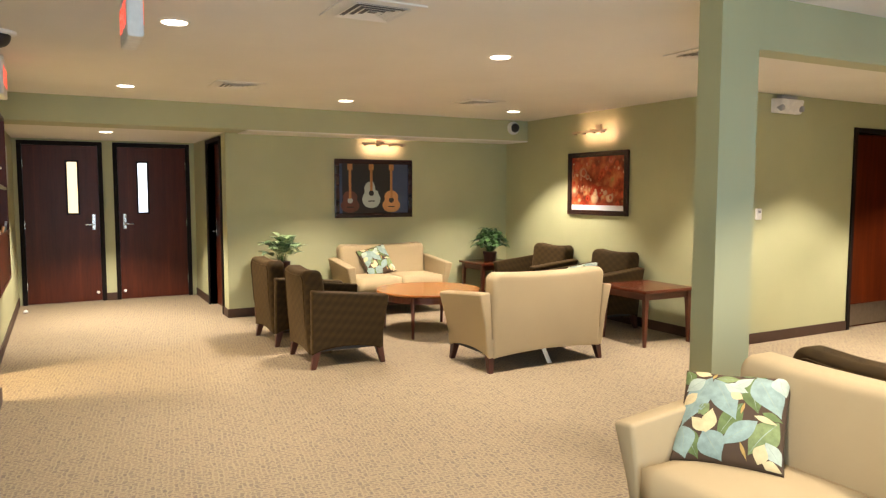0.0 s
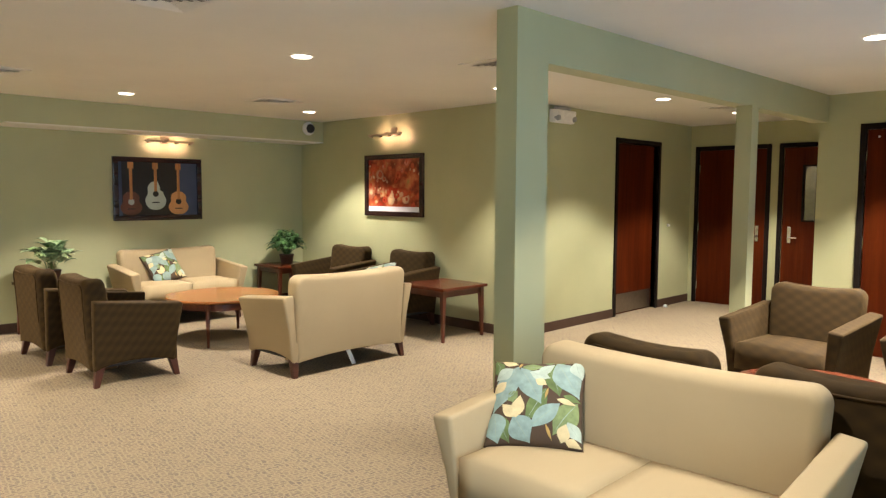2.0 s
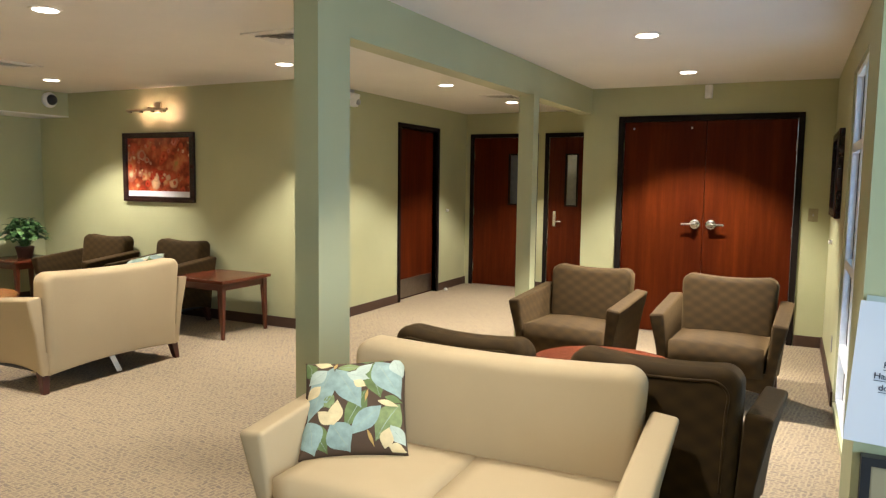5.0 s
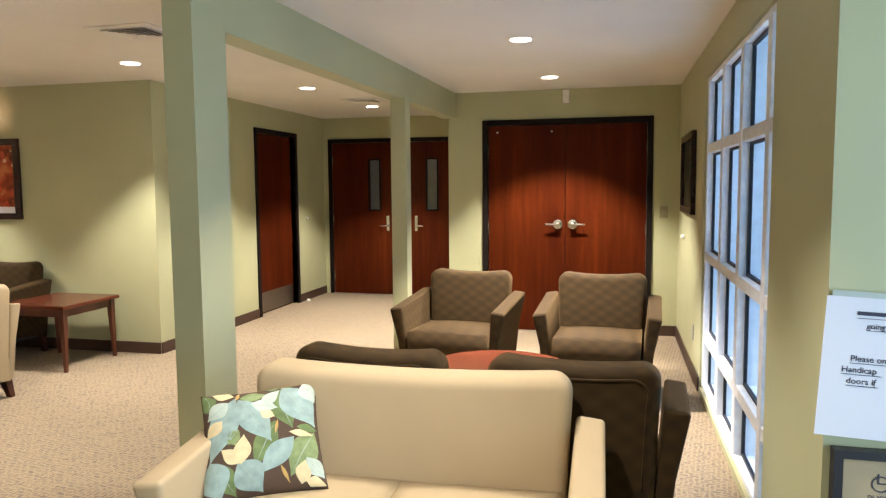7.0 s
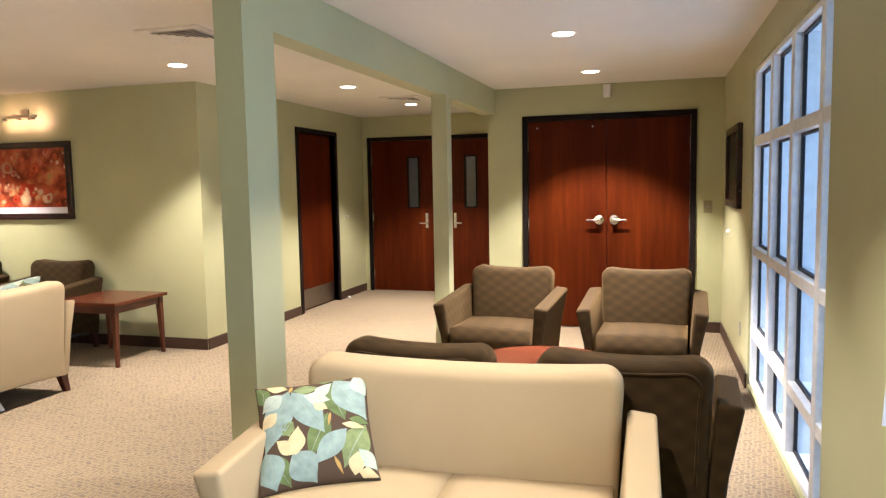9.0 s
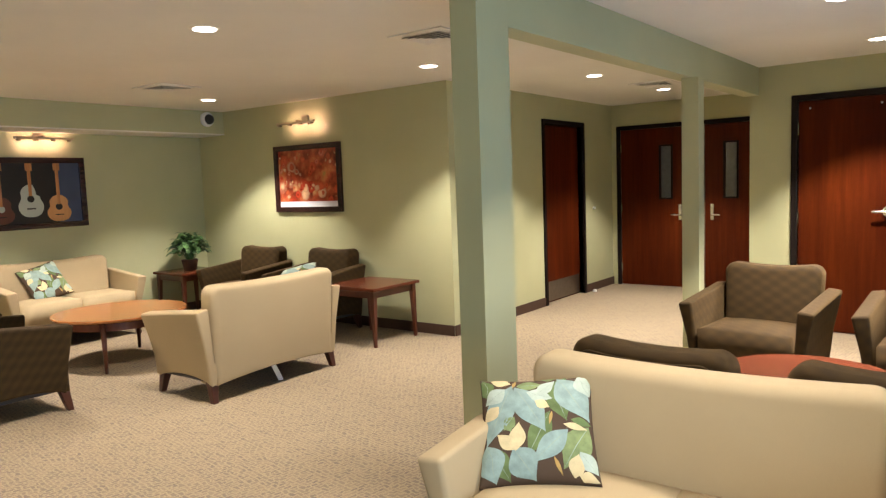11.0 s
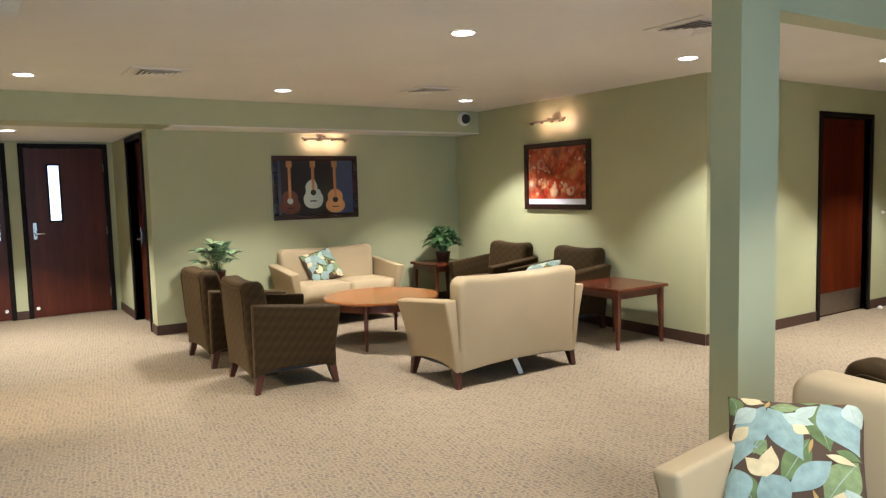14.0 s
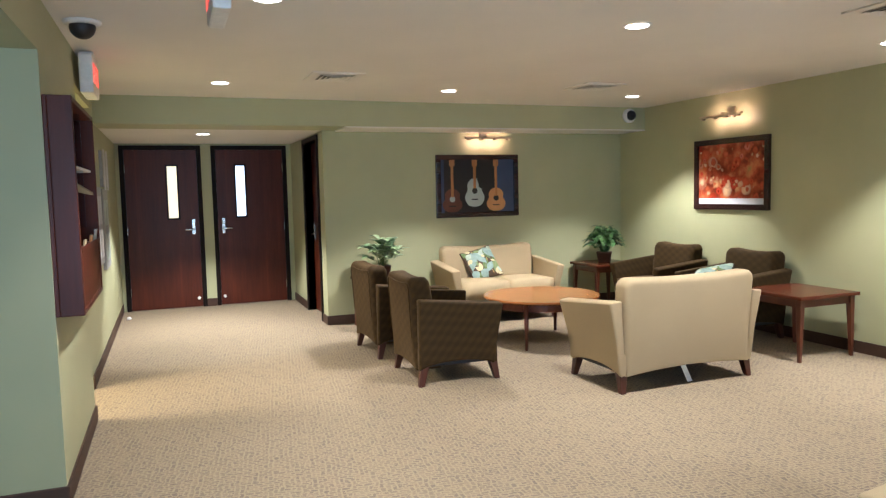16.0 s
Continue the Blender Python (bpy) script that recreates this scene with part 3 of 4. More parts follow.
def back_piping(half_low, half_top, z0, z1, y_low, y_top, inset=0.045, r=0.0055):
    """Corded seam round the rear face of an upholstered back."""
    path, rc = [], 0.06
    hi = half_top - inset
    for t in (0.35, 0.5, 0.65, 0.78):
        path.append((half_low + (half_top - half_low) * t ** 1.5 - inset, z0 + (z1 - z0) * t))
    for k in range(7):
        a = math.pi / 2 * k / 6
        path.append((hi - rc + rc * math.cos(a), z1 - inset - rc + rc * math.sin(a)))
    path += [((hi - rc) * k / 4, z1 - inset - 0.014 * (1 - (k / 4) ** 2)) for k in (3, 2, 1)]
    path += [(0.0, z1 - inset - 0.014)] + [(-x, z) for x, z in path[::-1]]
    bm = bmesh.new()
    rings = []
    for i, (x, z) in enumerate(path):
        xa, za = path[max(0, i - 1)]
        xb, zb = path[min(len(path) - 1, i + 1)]
        ln = math.hypot(xb - xa, zb - za)
        nx, nz = -(zb - za) / ln, (xb - xa) / ln
        y = y_low + (y_top - y_low) * (z - z0) / (z1 - z0) + 0.006
        rings.append([bm.verts.new((x + nx * r * math.cos(q), y + r * math.sin(q), z + nz * r * math.cos(q))) for q in (0, 1.05, 2.09, 3.14, 4.19, 5.24)])
    for a, b in zip(rings, rings[1:]):
        for q in range(6):
            bm.faces.new((a[q], a[(q + 1) % 6], b[(q + 1) % 6], b[q]))
    bm.faces.new(rings[0][::-1])
    bm.faces.new(rings[-1])
    return bm


def arm_mesh(s, in_low, out_low, in_top, out_top, yf, yb, zf, zb, z0, n=12):
    """Flared arm, sloping down to its front; its outer panel is arched between the feet."""
    bm = bmesh.new()
    rows = []
    for i in range(n + 1):
        t = i / n
        ya = yf + 0.045 + (yb - yf - 0.06) * t
        yt = yf + (yb - yf) * t
        za = z0 + 0.055 * max(0.0, math.sin(math.pi * t)) ** 0.6
        zt = zf + (zb - zf) * t
        zm = (za + zt) / 2
        om, im = (out_low + out_top) / 2 - 0.012, (in_low + in_top) / 2
        rows.append([bm.verts.new(p) for p in ((s * in_low, ya, za), (s * out_low, ya, za), (s * om, (ya + yt) / 2, zm), (s * out_top, yt, zt - 0.012),
                                               (s * in_top, yt, zt), (s * im, (ya + yt) / 2, zm))])
    for r0, r1 in zip(rows, rows[1:]):
        for k in range(6):
            bm.faces.new((r0[k], r0[(k + 1) % 6], r1[(k + 1) % 6], r1[k]))
    bm.faces.new(rows[0][::-1])
    bm.faces.new(rows[-1])
    bmesh.ops.recalc_face_normals(bm, faces=bm.faces[:])
    sharp = [e for e in bm.edges if len(e.link_faces) == 2 and e.calc_face_angle(0) > 0.9]
    bmesh.ops.bevel(bm, geom=sharp, offset=0.018, segments=4, profile=0.5, affect="EDGES")
    return bm


def rail_arch(x0, x1, y0, y1, z0, z1, rise=0.035, n=14):
    """Upholstered rail whose lower edge is gently arched."""
    bm = bmesh.new()
    lo, hi = [], []
    for i in range(n + 1):
        t = i / n
        x = x0 + (x1 - x0) * t
        z = z0 + rise * math.sin(math.pi * t) ** 0.7
        lo.append((bm.verts.new((x, y0, z)), bm.verts.new((x, y1, z))))
        hi.append((bm.verts.new((x, y0, z1)), bm.verts.new((x, y1, z1))))
    for i in range(n):
        bm.faces.new((lo[i][0], lo[i + 1][0], hi[i + 1][0], hi[i][0]))
        bm.faces.new((lo[i + 1][1], lo[i][1], hi[i][1], hi[i + 1][1]))
        bm.faces.new((hi[i][0], hi[i + 1][0], hi[i + 1][1], hi[i][1]))
        bm.faces.new((lo[i][1], lo[i + 1][1], lo[i + 1][0], lo[i][0]))
    bm.faces.new((lo[0][0], hi[0][0], hi[0][1], lo[0][1]))
    bm.faces.new((lo[-1][1], hi[-1][1], hi[-1][0], lo[-1][0]))
    return bm


def seat_leg(x, y, sx, sy):
    """Short tapered foot, splayed outwards."""
    d = 0.021
    b = [(x - d + sx, y - d + sy, 0), (x + d + sx, y - d + sy, 0), (x + d + sx, y + d + sy, 0), (x - d + sx, y + d + sy, 0)]
    e = 0.034
    t = [(x - e, y - e, 0.16), (x + e, y - e, 0.16), (x + e, y + e, 0.16), (x - e, y + e, 0.16)]
    return hexa(b, t, 0.006, 2)


def seat_unit(name, label, category, m, half_low, half_top, seats, mat, group, top=0.845, arm_f=0.625, arm_b=0.69):
    """Armchair or loveseat: faces local -y. The arms flare outside and stand upright inside."""
    s = thing(name, label, category, m, group)
    yf = -0.372 if seats > 1 else -0.355
    in_low, in_top = half_low - 0.06, half_top - (0.105 if seats > 1 else 0.098)
    back_low, back_top = in_low + 0.010, in_top - 0.008
    part("seat_base", rail_arch(-half_low, half_low, yf + 0.03, yf + 0.07, 0.145, 0.29), mat, s)
    part("seat_base", rail_arch(-half_low + 0.014, half_low - 0.014, 0.27, 0.322, 0.130, 0.29), mat, s)
    part("underside", bbox(-half_low + 0.02, half_low - 0.02, -0.235, 0.27, 0.152, 0.27), M["black"], s)
    for sd in (-1, 1):
        part("arm", arm_mesh(sd, in_low, half_low, in_top, half_top, yf, 0.335, arm_f, arm_b, 0.125), mat, s, smooth=True)
    part("backrest", back_shell(back_low, back_top, 0.128, top, 0.13, 0.335, 0.215, 0.375), mat, s, smooth=True)
    if seats == 1:
        part("piping", back_piping(back_low, back_top, 0.128, top, 0.335, 0.375), mat, s, smooth=True)
    inner = in_low + 0.004
    wdt = 2 * inner / seats
    for i in range(seats):
        part("seat_cushion", cushion(-inner + i * wdt + 0.003, -inner + (i + 1) * wdt - 0.003, yf + 0.012, 0.165, 0.255, 0.468 if seats > 1 else 0.443, 0.024 if seats > 1 else 0.045, 0.020 if seats > 1 else 0.032), mat, s, smooth=True)
    for sx in (-1, 1):
        for sy in (-1, 1):
            part("leg", seat_leg(sx * (half_low - 0.045), (0.272 if sy > 0 else -0.295), sx * 0.016, sy * 0.035), M["leg"], s)
    return s


LS = "cream upholstered loveseat with flared arms"
AC = "taupe patterned armchair with flared arms and dark wooden feet"
ls = seat_unit("loveseat", LS + ", beside the column", "loveseat", pose(-0.799, 1.760, 0, 0, 0, 1.0), 0.620, 0.710, 2, M["sofa"], "loveseats")
ls_b = copy_thing(ls, pose(-4.66, 3.185, 0, 0, 0, -89.3))
tagged(ls_b, LS + ", its back to the room")
ls_c = copy_thing(ls, pose(-7.62, 3.155, 0, 0, 0, 90))
tagged(ls_c, LS + ", under the guitar picture")
ac = seat_unit("armchair", AC, "armchair", pose(-1.215, 4.83, 0, 0, 0, -6), 0.358, 0.437, 1, M["chair"], "armchairs")
for x, y, r in ((-0.172, 4.795, -3), (-1.035, 2.63, 175), (-0.205, 2.585, 176), (-5.485, 1.65, 179), (-6.53, 1.60, 182), (-6.72, 4.76, 2), (-5.60, 4.78, 0)):
    copy_thing(ac, pose(x, y, 0, 0, 0, r))

# ---------------------------------------------------------------- tables


def square_table(m, w, h, label):
    t = thing("end_table", label, "table", m, "end tables")
    k = w / 2
    part("tabletop", bbox(-k, k, -k, k, h - 0.03, h, 0.006), M["endtop"], t)
    for sx in (-1, 1):
        for sy in (-1, 1):
            x, y = sx * (k - 0.055), sy * (k - 0.055)
            part("leg", hexa([(x - 0.014 + sx * 0.012, y - 0.014 + sy * 0.012, 0), (x + 0.014 + sx * 0.012, y - 0.014 + sy * 0.012, 0),
                              (x + 0.014 + sx * 0.012, y + 0.014 + sy * 0.012, 0), (x - 0.014 + sx * 0.012, y + 0.014 + sy * 0.012, 0)],
                             [(x - 0.026, y - 0.026, h - 0.03), (x + 0.026, y - 0.026, h - 0.03), (x + 0.026, y + 0.026, h - 0.03), (x - 0.026, y + 0.026, h - 0.03)],
                             0.005, 2), M["tableleg"], t)
    for s in (-1, 1):
        part("apron", bbox(-k + 0.08, k - 0.08, s * (k - 0.055) - 0.01, s * (k - 0.055) + 0.01, h - 0.10, h - 0.03), M["tableleg"], t)
        part("apron", bbox(s * (k - 0.055) - 0.01, s * (k - 0.055) + 0.01, -k + 0.08, k - 0.08, h - 0.10, h - 0.03), M["tableleg"], t)
    return t


def round_table(m, r, h, label, top):
    t = thing("coffee_table", label, "table", m, "coffee tables")
    part("tabletop", lathe([(r - 0.03, h - 0.032), (r - 0.006, h - 0.024), (r, h - 0.012), (r - 0.004, h - 0.002), (r - 0.012, h)], 64), top, t)
    bm = lathe([(r - 0.075, h - 0.10), (r - 0.065, h - 0.10), (r - 0.065, h - 0.032), (r - 0.075, h - 0.032)], 48)
    part("apron", bm, M["tableleg"], t)
    for i in range(4):
        a = math.radians(45 + 90 * i)
        x, y = (r - 0.06) * math.cos(a), (r - 0.06) * math.sin(a)
        bm = bmesh.new()
        cyl(bm, (x, y, 0), 0.015, 0.026, h - 0.032, 14)
        part("leg", bm, M["tableleg"], t, "", True)
    return t


square_table(pose(-4.77, 4.745, 0), 0.68, 0.56, "cherry wood square end table with tapered legs")
square_table(pose(-7.70, 4.68, 0), 0.60, 0.56, "cherry wood end table in the corner under a plant")
square_table(pose(-7.66, 1.78, 0), 0.60, 0.56, "cherry wood end table behind the armchairs")
round_table(pose(-6.26, 3.00, 0), 0.57, 0.46, "round cherry wood coffee table with tapered legs", M["table"])
round_table(pose(-0.72, 3.60, 0), 0.43, 0.46, "round dark cherry coffee table among armchairs", M["endtop"])

# ---------------------------------------------------------------- pillows


def leaf_shape(cx, cy, ang, length, width, n=9):
    """A pointed leaf outline lying just over the pillow's cover."""
    pts = []
    for i in range(n + 1):
        t = i / n
        pts.append((t * length, width * math.sin(math.pi * t ** 0.88) ** 1.25 * 0.5))
    for i in range(n - 1, 0, -1):
        t = i / n
        pts.append((t * length, -width * math.sin(math.pi * t ** 0.88) ** 1.25 * 0.5))
    ca, sa = math.cos(ang), math.sin(ang)
    return [(cx + ca * x - sa * y, cy + sa * x + ca * y) for x, y in pts]


def pillow_height(u, v):
    puff = (max(0.0, 1 - abs(u) ** 2.6) ** 0.55) * (max(0.0, 1 - abs(v) ** 2.6) ** 0.55)
    fold = 0.0045 * math.sin(9 * u - 6 * v) * (abs(u * v) ** 0.5) + 0.003 * math.sin(5 * v + 8 * u * v)
    return 0.066 * puff + fold * puff + 0.006


def pillow_outline(u, v, half):
    """Knife-edge pillow: corners reach out, sides draw in."""
    pull = 1 - 0.06 * (1 - v * v)
    pull_v = 1 - 0.06 * (1 - u * u)
    return u * half * pull, v * half * pull_v


PRINT = {key: fabric("print_" + key, color, 0.9, 500, spread, 26.0) for key, color, spread in (
    ("blue", (0.255, 0.345, 0.315), 0.34), ("pale", (0.40, 0.465, 0.39), 0.30), ("green", (0.130, 0.180, 0.068), 0.5), ("sage", (0.20, 0.255, 0.110), 0.5),
    ("cream", (0.62, 0.51, 0.29), 0.25), ("vein", (0.30, 0.37, 0.30), 0.1), ("stem", (0.46, 0.30, 0.10), 0.2))}
# printed leaves: from base to tip over the cover, and their width
BACK = [("green", -0.20, 0.10, -0.02, 0.55, 0.30), ("sage", -0.45, -0.15, -0.62, 0.25, 0.26), ("green", 0.30, 0.75, 0.55, 0.02, 0.44),
        ("sage", -0.34, 0.78, 0.14, 0.80, 0.24), ("green", -0.95, 0.98, -0.86, 0.55, 0.36), ("green", 0.26, 0.20, -0.16, -0.60, 0.42),
        ("sage", 0.92, -0.05, 0.42, -0.82, 0.52), ("green", -0.82, -0.40, -0.46, -0.98, 0.38), ("sage", 0.10, 0.95, 0.40, 0.98, 0.16),
        ("green", 0.55, 0.98, 0.30, 0.55, 0.24), ("green", 0.62, 0.05, 0.98, -0.02, 0.16), ("sage", -0.38, 0.12, -0.58, -0.12, 0.24)]
BLUES = [("blue", -0.41, 0.80, -0.90, -0.36, 0.56), ("blue", -0.37, 0.76, 0.17, -0.18, 0.56), ("pale", -0.15, 0.62, 0.32, 0.46, 0.30),
         ("pale", 0.02, 0.55, 0.36, 0.88, 0.26), ("blue", 0.39, 0.94, 0.95, 0.04, 0.62), ("pale", 0.76, 0.96, 0.97, 0.52, 0.36),
         ("pale", -0.54, 0.72, -0.92, 0.42, 0.34), ("blue", 0.56, -0.13, -0.08, -0.72, 0.42), ("pale", 0.72, -0.52, 0.98, -0.86, 0.32),
         ("blue", -0.42, -0.44, -0.04, -0.98, 0.56), ("blue", -0.90, -0.34, -0.70, -0.99, 0.54)]
CREAMS = [("cream", -0.80, 0.96, -0.42, 0.84, 0.24), ("cream", -0.66, 0.36, -0.95, 0.10, 0.26), ("cream", 0.00, 0.42, 0.26, 0.27, 0.20),
          ("cream", -0.37, -0.50, -0.30, 0.02, 0.32), ("cream", -0.37, -0.48, -0.70, -0.18, 0.26), ("cream", 0.48, -0.04, 0.90, -0.12, 0.13),
          ("cream", 0.58, -0.94, 0.70, -0.56, 0.27), ("cream", 0.66, -0.90, 0.98, -0.97, 0.22), ("stem", 0.28, -0.62, 0.40, -0.92, 0.07),
          ("stem", 0.30, 0.20, 0.24, -0.06, 0.06), ("stem", -0.40, 0.74, -0.34, 0.92, 0.07)]
LEAVES = [(c, x0, y0, math.degrees(math.atan2(y1 - y0, x1 - x0)), math.hypot(x1 - x0, y1 - y0), w * 0.95)
          for c, x0, y0, x1, y1, w in BACK + BLUES + CREAMS]

VEIN_STEPS = (0.0, 0.13, 0.26, 0.38, 0.485, 0.515, 0.62, 0.74, 0.87, 1.0)


def pillow(m, label):
    p = thing("throw_pillow", label, "pillow", m, "throw pillows")
    half, n = 0.205, 40
    bm = bmesh.new()
    top, bot = [], []
    for j in range(n + 1):
        for i in range(n + 1):
            u, v = 2 * i / n - 1, 2 * j / n - 1
            x, y = pillow_outline(u, v, half)
            z = pillow_height(u, v)
            top.append(bm.verts.new((x, y, z)))
            bot.append(bm.verts.new((x, y, -z)))
    k = n + 1
    for j in range(n):
        for i in range(n):
            a = j * k + i
            bm.faces.new((top[a], top[a + 1], top[a + k + 1], top[a + k]))
            bm.faces.new((bot[a + k], bot[a + k + 1], bot[a + 1], bot[a]))
    rim = [i for i in range(k)] + [j * k + n for j in range(1, k)] + [n * k + i for i in range(n - 1, -1, -1)] + [j * k for j in range(n - 1, 0, -1)]
    for a, b in zip(rim, rim[1:] + rim[:1]):
        bm.faces.new((bot[a], bot[b], top[b], top[a]))
    part("cover", bm, M["brown"], p, "brown ground of the leaf print", True)
    for q, (c, cx, cy, ang, ln, wd) in enumerate(LEAVES):
        outline = [(max(-0.985, min(0.985, x)), max(-0.985, min(0.985, y))) for x, y in leaf_shape(cx, cy, math.radians(ang), ln, wd, 14)]
        lift = 0.0010 + 0.00009 * q
        half_n = len(outline) // 2
        left = outline[:half_n + 1]
        right = [outline[0]] + outline[:half_n - 1:-1]
        bm = bmesh.new()
        grid = []
        for a, b in zip(left, right):
            row = []
            for s in VEIN_STEPS:
                u, v = a[0] + (b[0] - a[0]) * s, a[1] + (b[1] - a[1]) * s
                x, y = pillow_outline(u, v, half)
                row.append(bm.verts.new((x, y, pillow_height(u, v) + lift)))
            grid.append(row)
        for r0, r1 in zip(grid, grid[1:]):
            for s in range(9):
                fc = bm.faces.new((r0[s], r0[s + 1], r1[s + 1], r1[s]))
                fc.material_index = int(s == 4 and ln > 0.4 and c != "cream")
        lf = part("leaf_print", bm, PRINT[c], p, "", True)
        lf.data.materials.append(PRINT["vein"])
    return p


def stand(x, y, z, yaw, lean, twist=0):
    """A pillow standing on an edge, its face towards the yaw direction, leaning back."""
    return pose(x, y, z, 0, 0, yaw) @ pose(0, 0, 0, 90 - lean, 0, 0) @ pose(0, 0, 0, 0, 0, twist)


pl = pillow(stand(-1.265, 1.775, 0.622, 24, 44, 5), "leaf print throw pillow in blue, green and brown")
b = copy_thing(pl, stand(-7.72, 3.01, 0.63, 90, 32, 14))
b = copy_thing(pl, stand(-5.74, 4.68, 0.555, 20, 58, 25))

# ---------------------------------------------------------------- plants


def plant(m, label, mat, count, radius, height, leaf_len, leaf_w, seed, droop, rise=0.0):
    rnd = random.Random(seed)
    p = thing("potted_plant", label, "plant", m, "potted plants")
    part("pot", lathe([(0.06, 0), (0.075, 0.005), (0.092, 0.10), (0.098, 0.115), (0.098, 0.13), (0.088, 0.13)], 24), M["pot"], p, "", True)
    bm = bmesh.new()
    cyl(bm, (0, 0, 0.105), 0.088, 0.088, 0.018, 20)
    part("soil", bm, M["soil"], p)
    bm, st = bmesh.new(), bmesh.new()
    for i in range(count):
        a = rnd.uniform(0, 2 * math.pi)
        r = radius * rnd.uniform(0.15, 1.0)
        h = 0.12 + height * (1 - 0.55 * (r / radius) ** 1.6) * rnd.uniform(0.45, 1.0)
        base = Vector((r * math.cos(a), r * math.sin(a), h))
        direction = Vector((math.cos(a + rnd.uniform(-0.7, 0.7)), math.sin(a + rnd.uniform(-0.7, 0.7)), rnd.uniform(-0.2, 0.75) - droop + rise))
        direction.normalize()
        side = direction.cross(Vector((0, 0, 1))).normalized()
        up = side.cross(direction)
        L, W = leaf_len * rnd.uniform(0.6, 1.15), leaf_w * rnd.uniform(0.7, 1.15)
        prev = None
        for s in range(6):
            t = s / 5
            c = base + direction * (L * t) - Vector((0, 0, 1)) * (droop * L * t * t) + up * (0.08 * L * math.sin(math.pi * t))
            wd = W * 0.5 * math.sin(math.pi * min(0.98, t * 0.92 + 0.06)) ** 0.8
            row = (bm.verts.new(c - side * wd + up * wd * 0.25), bm.verts.new(c), bm.verts.new(c + side * wd + up * wd * 0.25))
            if prev:
                bm.faces.new((prev[0], prev[1], row[1], row[0]))
                bm.faces.new((prev[1], prev[2], row[2], row[1]))
            prev = row
        root = Vector((0.03 * math.cos(a), 0.03 * math.sin(a), 0.12))
        mid = (root + base) / 2 + Vector((0, 0, 0.03))
        d = side * 0.0022
        v = [st.verts.new(q) for q in (root - d, root + d, mid + d, mid - d, base + d, base - d)]
        st.faces.new((v[0], v[1], v[2], v[3]))
        st.faces.new((v[3], v[2], v[4], v[5]))
    part("leaves", bm, mat, p, "", True)
    part("stems", st, M["leafB"], p)
    return p


plant(pose(-7.66, 1.78, 0.56), "variegated leafy plant in a dark pot on the end table", M["leafA"], 44, 0.14, 0.31, 0.23, 0.110, 5, 0.24, 0.60)
plant(pose(-7.70, 4.70, 0.56), "bushy green ivy in a dark pot on the corner table", M["leafB"], 300, 0.20, 0.36, 0.095, 0.065, 9, 0.25)

# ---------------------------------------------------------------- ceiling fixtures
# includes fixtures for the two added, unseen lamps at x -0.72
for cx, cy, cz in [(x, y, ZC) for x, y, share, cone in CANS] + [(-8.65, 0.0, 2.21)]:
    t = thing("downlight", "round recessed ceiling downlight, lit", "downlight", pose(cx, cy, cz), "downlights")
    bm = lathe([(0.068, -0.006), (0.085, -0.005), (0.092, -0.001), (0.092, 0.0), (0.068, 0.0)], 32)
    part("trim_ring", bm, M["canrim"], t)
    bm = bmesh.new()
    cyl(bm, (0, 0, -0.0085), 0.069, 0.069, 0.002, 28)
    part("lens", bm, M["lens"], t)


def vent(x, y):
    t = thing("ceiling_vent", "square white louvred ceiling air vent", "vent", pose(x, y, ZC) @ Matrix.Scale(0.76, 4), "ceiling vents")
    part("frame", slab_y(-0.29, 0.29, -0.29, 0.29, -0.012, 0, []), M["ceil"], t)
    for k, r in enumerate((0.19, 0.14, 0.09, 0.04)):
        for q in range(4):
            bm = hexa([(-r, -r, -0.014), (r, -r, -0.014), (r - 0.012, -r + 0.012, -0.014), (-r + 0.012, -r + 0.012, -0.014)],
                      [(-r - 0.02, -r - 0.02, -0.024), (r + 0.02, -r - 0.02, -0.024), (r + 0.014, -r - 0.014, -0.024), (-r - 0.014, -r - 0.014, -0.024)], 0)
            bm.transform(Matrix.Rotation(math.pi / 2 * q, 4, "Z"))
            part("slat", bm, M["ceil"], t)
        # flat dark sheet in place of the shade between the slats
        part("shadow_gap", slab_y(-r + 0.0, r - 0.0, -r, r, -0.0135 - 0.0004 * k, -0.0125), M["gap"], t)
    return t


for x, y in ((-6.04, 0.94), (-6.06, 3.50), (-2.95, 3.50), (-2.99, 0.99), (-2.80, 7.20)):
    vent(x, y)

# picture lights and pictures


def picture_light(m, label):
    t = thing("picture_light", label, "lamp", m, "picture lights")
    part("mount", bbox(-0.05, 0.05, -0.02, 0.0, -0.02, 0.09, 0.004), M["brass"], t)
    part("arm", bbox(-0.012, 0.012, -0.16, 0.0, 0.01, 0.03, 0.004), M["brass"], t)
    part("bar", bbox(-0.30, 0.30, -0.18, -0.15, -0.012, 0.012, 0.004), M["brass"], t)
    for i in range(4):
        x = -0.255 + 0.17 * i
        bm = bmesh.new()
        cyl(bm, (x, -0.165, -0.03), 0.026, 0.018, 0.02, 14)
        h = part("lamp_head", bm, M["brass"], t)
        bm = bmesh.new()
        cyl(bm, (x, -0.165, -0.024), 0.018, 0.018, 0.004, 14)
        part("bulb", bm, M["bulb"], h)
    return t


